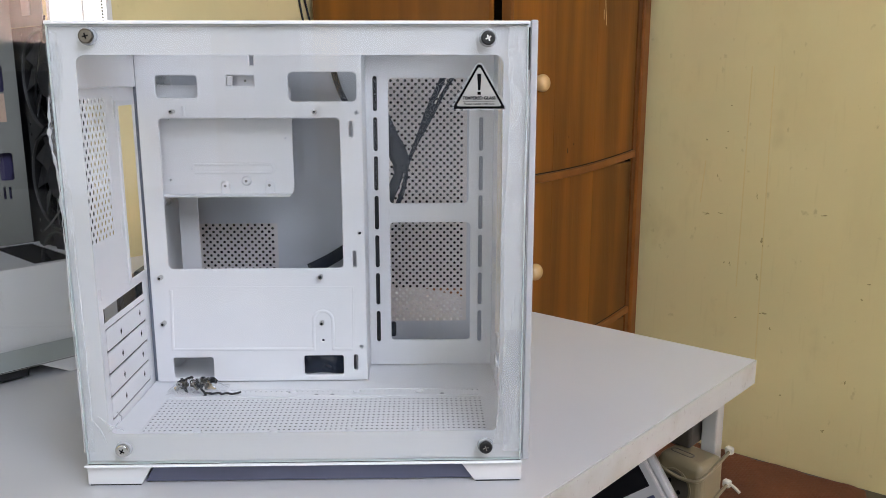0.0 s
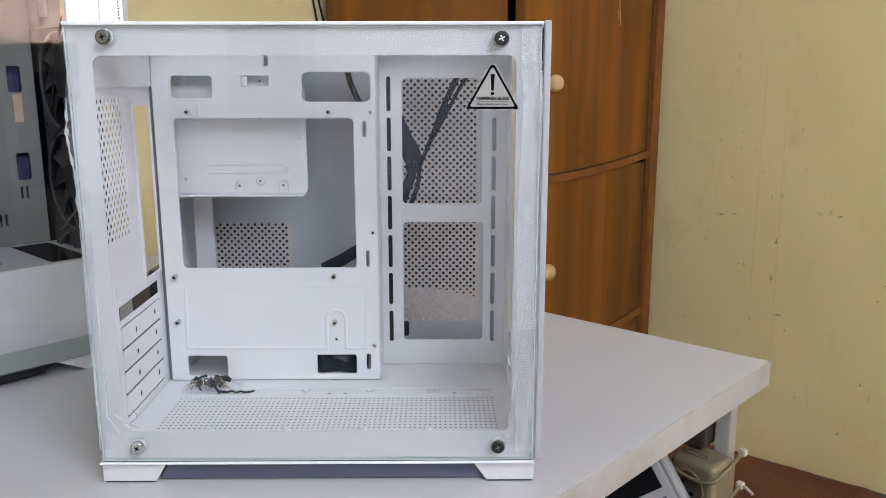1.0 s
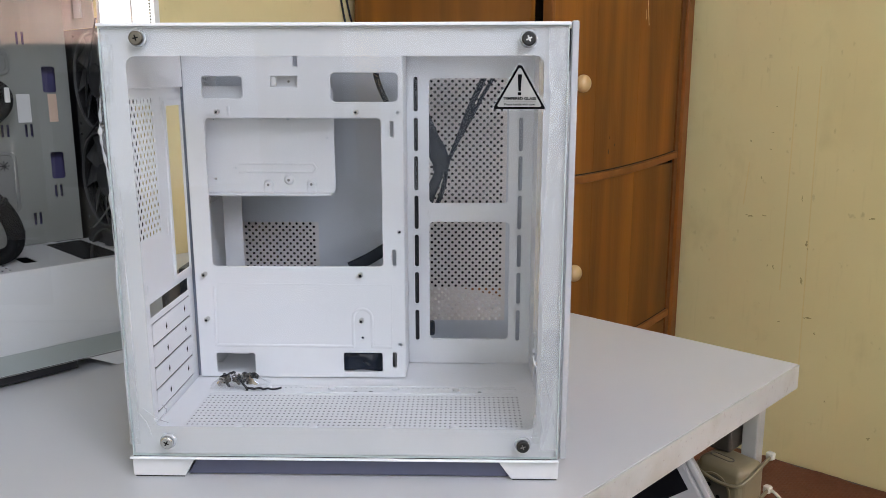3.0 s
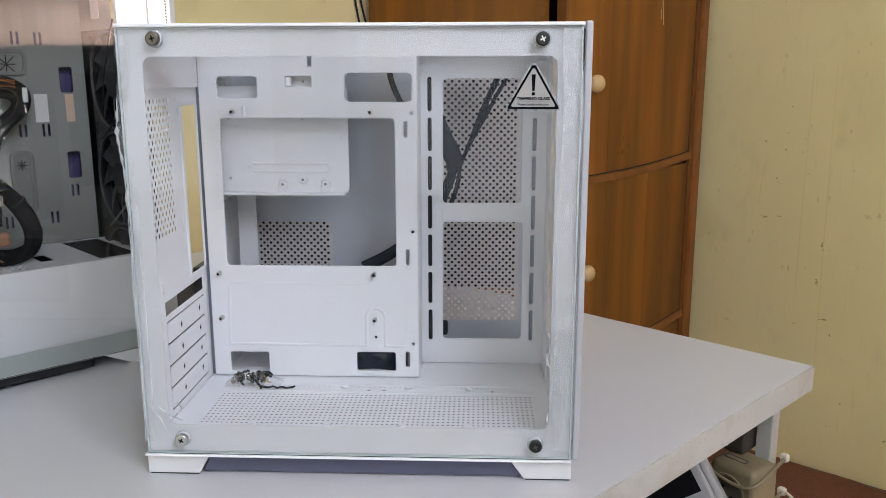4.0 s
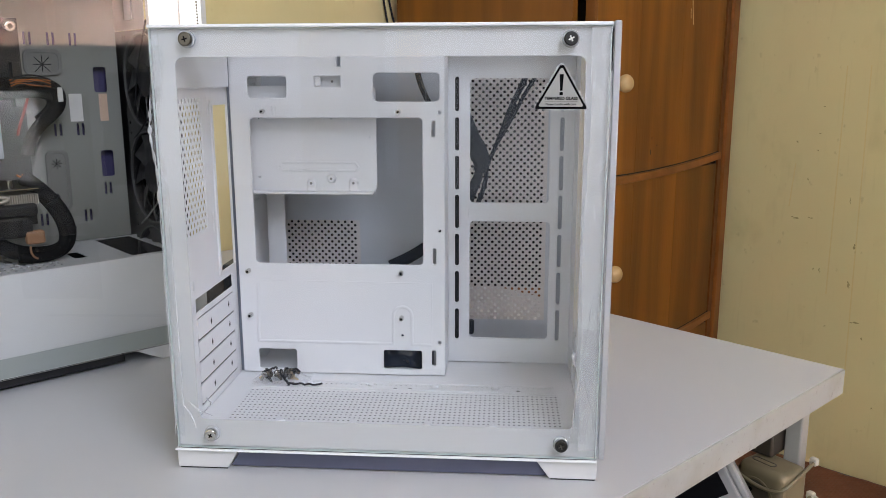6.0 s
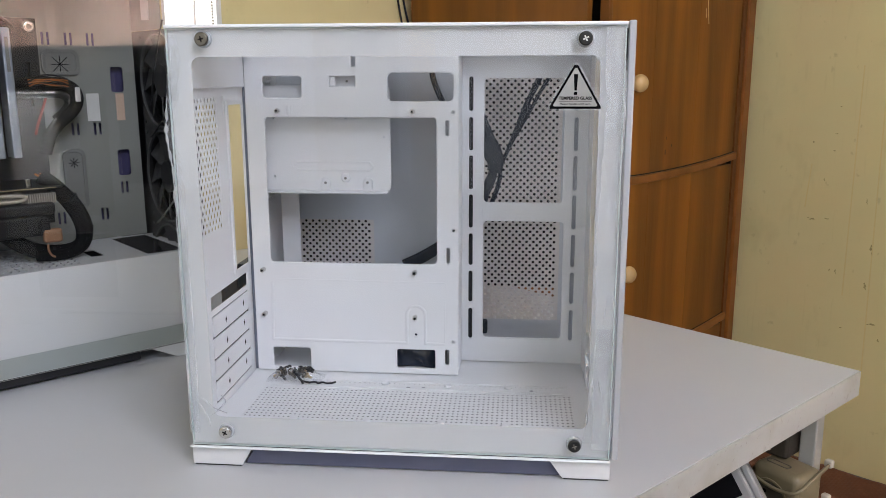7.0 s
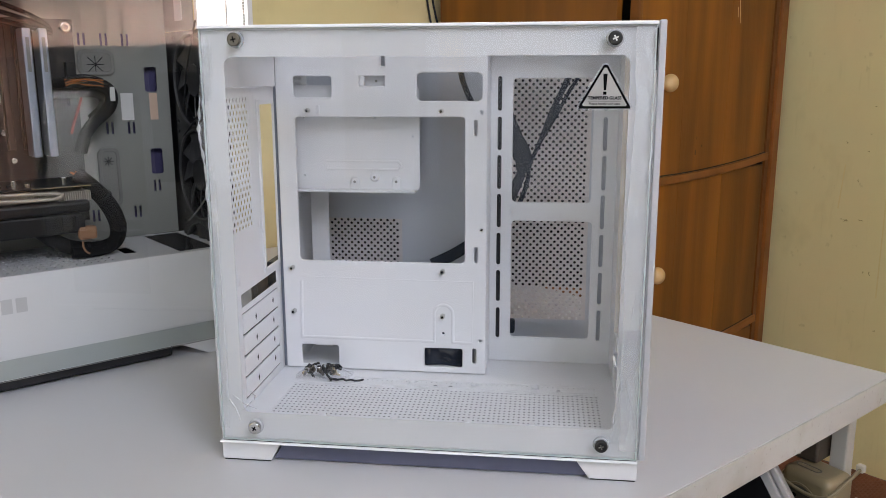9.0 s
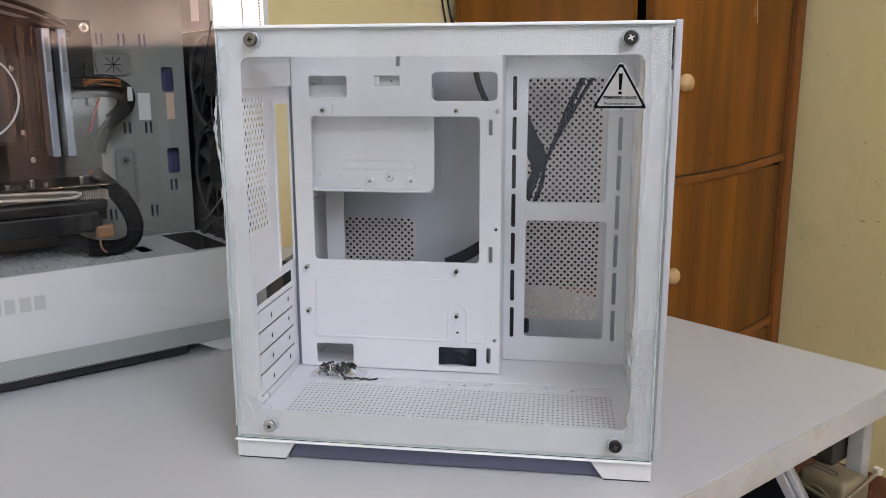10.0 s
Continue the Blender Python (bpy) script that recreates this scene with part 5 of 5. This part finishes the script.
# added opaque plate that stops window light showing through the fans
part("fan_blackout", box(0.4305, 0.4318, 0.002, D2 - 0.003, 0.0206, 0.392), material("blackout_plate", (0.015, 0.015, 0.017), 0.15), pc, "black plate added behind the fans to keep daylight out")
for z in (0.094, 0.212, 0.330):
    fan(z)
for k, (y0, z0, y1, z1) in enumerate(((0.02, 0.20, 0.10, 0.15), (0.04, 0.40, 0.09, 0.30), (0.03, 0.30, 0.10, 0.26))):
    part("fan_lead", tube([(0.412, y0, z0), (0.405, (y0 + y1) / 2, (z0 + z1) / 2 - 0.012), (0.412, y1, z1)], 0.0011), GREYP if k == 0 else RUBBER, pc)

# board, memory, card
board = part("motherboard", box(0.030, 0.300, TY2 - 0.0090, TY2 - 0.0074, 0.158, 0.402, 0.0004), BOARD, pc, "black motherboard")
part("board_shroud", box(0.040, 0.090, TY2 - 0.045, TY2 - 0.0092, 0.250, 0.400, 0.003), BLACK, board)
for x0, x1, z0, z1 in ((0.286, 0.296, 0.300, 0.352), (0.215, 0.2225, 0.250, 0.392), (0.232, 0.239, 0.250, 0.392), (0.249, 0.256, 0.250, 0.392), (0.110, 0.225, 0.196, 0.205), (0.240, 0.270, 0.165, 0.190)):
    part("connector", box(x0, x1, TY2 - 0.020, TY2 - 0.0092, z0, z1, 0.001), BLACK, board)
rnd2 = random.Random(11)
for i in range(26):
    x, z, h = rnd2.uniform(0.10, 0.27), rnd2.uniform(0.165, 0.395), rnd2.uniform(0.003, 0.008)
    part("capacitor", cyl(0.0035, 0.0035, h, pose(x, TY2 - 0.0092, z) @ FACE_FRONT, 12, 0.0004), NICKEL if i % 3 else BLACK, board)
for x in (0.2365, 0.2535):
    r_ = part("memory_stick", box(x - 0.0036, x + 0.0036, 0.0940, TY2 - 0.014, 0.2500, 0.3860, 0.0012), BLACK, board, "memory stick with a pale blue-grey heat spreader")
    part("heat_spreader", box(x - 0.0046, x + 0.0046, 0.0890, 0.1180, 0.2440, 0.3880, 0.0016), ALU_BLUE, r_)
    part("mark_bar", box(x - 0.0018, x + 0.0018, 0.0884, 0.0888, 0.340, 0.378), GREYP, r_, "plain bar in place of a maker's mark")
cooler = part("cpu_cooler", box(0.105, 0.190, 0.055, TY2 - 0.012, 0.262, 0.368, 0.004), material("dark_fin_stack", (0.05, 0.045, 0.04), 0.45, 0.5, 0.25, 60, 0.3, 90, (1, 1, 30)), pc, "dark processor cooler with a pale ring")
part("light_ring", sheet(circle(0.148, 0.315, 0.048, 44), [circle(0.148, 0.315, 0.0462, 44)], 0.0030, TO_XZ, (0, 0.0525, 0)), material("pale_ring", (0.62, 0.66, 0.70), 0.3), cooler)
gpu = part("graphics_card", box(0.040, 0.285, 0.046, TY2 - 0.010, 0.2125, 0.2142, 0.0003), BOARD, pc, "graphics card with silver fins and a black shroud")
for i in range(62):
    x = 0.130 + i * 0.0024
    part("fin", box(x, x + 0.0007, 0.046, 0.1240, 0.1985 - 0.004 * (i > 44), 0.2095), ALU, gpu) if i < 1 else None
fin0 = [o for o in gpu.children if o.name.startswith("fin")][0]
for i in range(1, 62):
    f_ = new("fin", fin0.data)
    f_.parent, f_.location = gpu, (i * 0.0024, 0, -0.0025 if i > 46 else 0)
part("heat_pipe", tube([(0.120, 0.044, 0.207), (0.175, 0.043, 0.2035), (0.225, 0.042, 0.2005), (0.242, 0.042, 0.2015), (0.247, 0.043, 0.2050), (0.240, 0.044, 0.2075), (0.200, 0.045, 0.2085), (0.150, 0.046, 0.2105)], 0.0021, 10), PIPE, gpu, "bent silver heat pipe")
part("card_shroud", box(0.040, 0.2745, 0.040, 0.135, 0.1835, 0.1975, 0.004, 3), BLACK, gpu, "black plastic fan shroud")
part("card_shroud", box(0.040, 0.2650, 0.043, 0.130, 0.1600, 0.1833, 0.003, 3), BLACK, gpu)
part("card_edge", box(0.2150, 0.2780, 0.0452, 0.0458, 0.2128, 0.2138), BRASS, gpu, "thin brass-coloured board edge")
for x in (0.225, 0.243, 0.257):
    part("vent_rib", box(x, x + 0.010, 0.0420, 0.0428, 0.1640, 0.1800, 0.0004), RUBBER, gpu)
for x, z in ((0.160, 0.2165), (0.200, 0.2165), (0.214, 0.2165), (0.252, 0.2165), (0.175, 0.2165), (0.135, 0.2165)):
    part("capacitor", cyl(0.0033, 0.0033, 0.009 if x in (0.2, 0.252) else 0.005, pose(x, 0.055, z - 0.002), 12, 0.0005), NICKEL, gpu)
for x in (0.13, 0.15, 0.18, 0.195):
    part("chip", box(x, x + 0.009, 0.060, 0.070, 0.2143, 0.2175, 0.0004), BLACK, gpu)

# cables
part("power_cable", tube([(0.270, 0.072, 0.224), (0.2800, 0.066, 0.2150), (0.2900, 0.060, 0.2030), (0.3010, 0.058, 0.1880), (0.3090, 0.057, 0.1690), (0.3090, 0.056, 0.1520), (0.3020, 0.056, 0.1405), (0.2890, 0.056, 0.1365), (0.2735, 0.057, 0.1365), (0.2548, 0.058, 0.1400), (0.2370, 0.060, 0.1490), (0.2178, 0.066, 0.1690)], 0.0086, 12), SLEEVE, pc, "thick black braided power cable")
part("power_cable", tube([(0.252, 0.050, 0.1370), (0.272, 0.049, 0.1345), (0.288, 0.049, 0.1350), (0.299, 0.051, 0.1410), (0.3045, 0.053, 0.1560), (0.302, 0.056, 0.1740), (0.292, 0.060, 0.1940), (0.281, 0.066, 0.2080)], 0.0062, 12), SLEEVE, pc)
for k, (x, z) in enumerate(((0.3085, 0.1640), (0.3060, 0.1480), (0.2960, 0.1960), (0.2700, 0.1366))):
    part("sleeve_band", cyl(0.0092, 0.0092, 0.003, pose(x, 0.0565, z, 0, (20, -30, -35, 90)[k], 0), 20, 0.0004), RUBBER, pc)
part("cable_tag", box(0.2592, 0.2793, 0.040, 0.050, 0.1515, 0.1670, 0.003), PEACH, pc, "peach-brown connector on the cable")
part("tag_hook", tube([(0.2630, 0.042, 0.1500), (0.2610, 0.041, 0.1440), (0.2640, 0.041, 0.1370), (0.2690, 0.042, 0.1350)], 0.0012), PEACH, pc)
for i in range(5):
    part("wire", tube([(0.2660 + 0.0028 * i, 0.078, 0.2260 - 0.0016 * (i % 2)), (0.2730 + 0.0026 * i, 0.068, 0.2200 + 0.001 * (i % 3)), (0.2790 + 0.0026 * i, 0.060, 0.2100)], 0.0012), ORANGE, pc, "orange wire")
BY = TY2 - 0.032
part("board_cable", tube([(0.272, BY + 0.012, 0.3270), (0.284, BY, 0.3275), (0.303, BY - 0.004, 0.3280), (0.320, BY - 0.004, 0.3262), (0.3310, BY - 0.002, 0.3180), (0.3330, BY, 0.3070), (0.3285, BY, 0.2960), (0.3175, BY + 0.002, 0.2865), (0.3050, BY + 0.004, 0.2760), (0.2960, BY + 0.006, 0.2610), (0.2925, BY + 0.008, 0.2440)], 0.0074, 12), SLEEVE, pc, "black board power cable")
part("board_cable", tube([(0.268, BY + 0.014, 0.3150), (0.286, BY + 0.006, 0.3160), (0.305, BY + 0.004, 0.3175), (0.322, BY + 0.006, 0.3150), (0.3290, BY + 0.010, 0.3050), (0.3240, BY + 0.012, 0.2940), (0.3100, BY + 0.014, 0.2830)], 0.0066, 12), SLEEVE, pc)
for i in range(7):
    z = 0.3255 + 0.0017 * i
    part("wire", tube([(0.278, BY - 0.009 + 0.0008 * i, z - 0.003), (0.287, BY - 0.0120, z + 0.003 * math.sin(i * 2.1)), (0.297, BY - 0.0130, z + 0.0035 * math.cos(i * 3.3)), (0.309, BY - 0.0125, z + 0.002 * math.sin(i * 4.7)), (0.3205, BY - 0.0100, z - 0.004)], 0.0009), ORANGE if i % 2 else RUBBER, pc, "orange wire" if i == 1 else "")
part("wire", tube([(0.300, BY + 0.010, 0.312), (0.292, BY - 0.002, 0.296), (0.284, BY - 0.004, 0.282), (0.282, BY, 0.268)], 0.0016), material("dull_red_wire", (0.25, 0.03, 0.02), 0.5), pc, "dull red wire")
part("cable_tie", box(0.3275, 0.3335, BY - 0.0105, BY - 0.0075, 0.3055, 0.3225, 0.001), material("pale_tie", (0.7, 0.69, 0.68), 0.5), pc, "pale plastic cable tie")
for k in range(3):
    part("hose", tube([(0.150, 0.090, 0.425 - 0.008 * k), (0.190, 0.085, 0.420 - 0.010 * k), (0.235, 0.090, 0.408 - 0.009 * k), (0.268, 0.105, 0.392 - 0.004 * k), (0.272, 0.130, 0.385)], 0.0026), SLEEVE, pc)
ring_screw = part("socket_screw", cyl(0.0066, 0.0058, 0.006, pose(0.2830, 0.112, 0.3908) @ FACE_FRONT, 24, 0.0012), NICKEL, pc, "bright round screw")
part("socket_hole", cyl(0.0028, 0.0028, 0.0004, pose(0.2830, 0.1060, 0.3908) @ FACE_FRONT, 16), BRONZE, ring_screw)
part("screw_post", cyl(0.0030, 0.0030, 0.036, pose(0.2830, 0.149, 0.3908) @ FACE_FRONT, 12), NICKEL, ring_screw)
# ---- boxes behind the cases, seen through the empty case's rear openings ----
small_box = part("small_box", box(-0.030, 0.030, 0.0, 0.055, 0.0, 0.076, 0.0015), material("dark_navy_card", (0.030, 0.040, 0.060), 0.5, 0, 0.1, 40), None, "", pose(-0.0875, 0.450, 0.0))
tagged(small_box, "small dark navy box on the desk behind the cases", "box")
carton = part("carton", box(-0.034, 0.0, 0.0, 0.050, 0.0, 0.062, 0.0015), material("brown_card", (0.20, 0.155, 0.125), 0.7, 0, 0.1, 30), None, "", pose(-0.1185, 0.450, 0.0))
tagged(carton, "small brown cardboard carton on the desk behind the cases", "carton")
# ---- things tied to the desk's leg ----
AX = radians(-43.3)


def on_desk(x, y, z):
    return (0.673 + x * math.cos(AX) - y * math.sin(AX), 0.2924 + x * math.sin(AX) + y * math.cos(AX), z)


strip = thing("power_strip", pose(0.020, -0.004, 0) @ pose(*on_desk(-0.052, -0.098, -0.10), 0, 0, -52), "grubby ivory power strip tied upright to the desk leg", "power strip")
part("housing", smooth(box(-0.030, 0.030, -0.024, 0.024, -0.30, 0.0, 0.009, 5)), IVORY, strip)
for k in range(4):
    z = -0.036 - 0.062 * k
    s = part("socket", cyl(0.0200, 0.0200, 0.0008, pose(-0.004, -0.0240, z) @ FACE_FRONT, 32), SOCKET, strip, "round grey socket")
    part("socket_rim", sheet(circle(-0.004, z, 0.0222, 32), [circle(-0.004, z, 0.0198, 32)], 0.0020, TO_XZ, (0, -0.0245, 0)), IVORY, s)
    for dx, dz in ((-0.0065, 0.0055), (0.0065, -0.0055)):
        part("pin_hole", cyl(0.0026, 0.0026, 0.0006, pose(-0.004 + dx, -0.0249, z + dz) @ FACE_FRONT, 14), INK, s)
part("switch_outline", sheet(rrect(-0.021, -0.013, 0.009, -0.003, 0.0048), [rrect(-0.0195, -0.0118, 0.0075, -0.0042, 0.0037)], 0.0006, None, (0, 0, 0.0003)), SOCKET, strip, "oval outline moulded in the housing")
for z in (-0.004, -0.046):
    part("zip_tie", tube([(-0.0320, 0.012, z - 0.005), (-0.0325, -0.010, z - 0.008), (-0.0318, -0.0215, z - 0.011), (-0.0265, -0.0262, z - 0.013), (-0.012, -0.0272, z - 0.016), (0.004, -0.0272, z - 0.018), (0.018, -0.0270, z - 0.017), (0.0275, -0.0258, z - 0.014), (0.0320, -0.0205, z - 0.010), (0.0325, -0.006, z - 0.004), (0.0322, 0.012, z + 0.002), (0.0305, 0.034, z + 0.008)], 0.0021), IVORY, strip, "ivory zip tie")
    part("zip_tie_head", box(0.0250, 0.0340, 0.029, 0.037, z + 0.003, z + 0.012, 0.002, 3), IVORY_PALE, strip, "pale knob of the tie")
part("zip_tie_tail", tube([(0.034, 0.033, -0.038), (0.042, 0.030, -0.038), (0.049, 0.028, -0.041)], 0.0018), IVORY_PALE, strip)

# plain dark brown block that fills the space above the strip
adapter = thing("dark_block", DESK_AT @ pose(-0.064, -0.064, -0.0990), "dark brown block resting on the power strip", "adapter")
part("body", smooth(box(-0.030, 0.026, -0.020, 0.020, 0.0, 0.0360, 0.004, 3)), material("dark_brown_plastic", (0.035, 0.028, 0.021), 0.5, 0, 0.1, 40), adapter)
part("wire_hook", tube([(-0.004, -0.021, 0.010), (-0.003, -0.027, 0.013), (0.003, -0.027, 0.013), (0.006, -0.022, 0.008)], 0.0014), IVORY_PALE, adapter, "small pale wire hook")

meter = thing("desk_meter", pose(-0.010, 0, -0.005) @ pose(*on_desk(-0.066, -0.190, -0.085), -12, -30, -8), "pale grey electronic device with a dark screen and navy keys", "meter")
part("housing", box(-0.050, 0.036, -0.014, 0.020, -0.12, 0.012, 0.004, 3), METER, meter)
part("side_trim", box(0.0355, 0.0445, -0.012, 0.018, -0.118, 0.010, 0.003), material("grey_side_trim", (0.30, 0.30, 0.30), 0.4, 0, 0.04, 50), meter)
part("screen", box(-0.042, 0.026, -0.0152, -0.0135, -0.030, 0.002, 0.0006), INK, meter, "dark glossy screen")
for i in range(4):
    for j in range(2):
        part("key", box(-0.040 + 0.0175 * i, -0.027 + 0.0175 * i, -0.0158, -0.0138, -0.052 - 0.018 * j, -0.040 - 0.018 * j, 0.0012), NAVY, meter, "navy key")
part("meter_lead", tube([(0.0, 0.01, -0.118), (0.01, 0.02, -0.2), (0.05, 0.03, -0.35), (0.06, 0.03, -0.60)], 0.003), PEACH, meter)
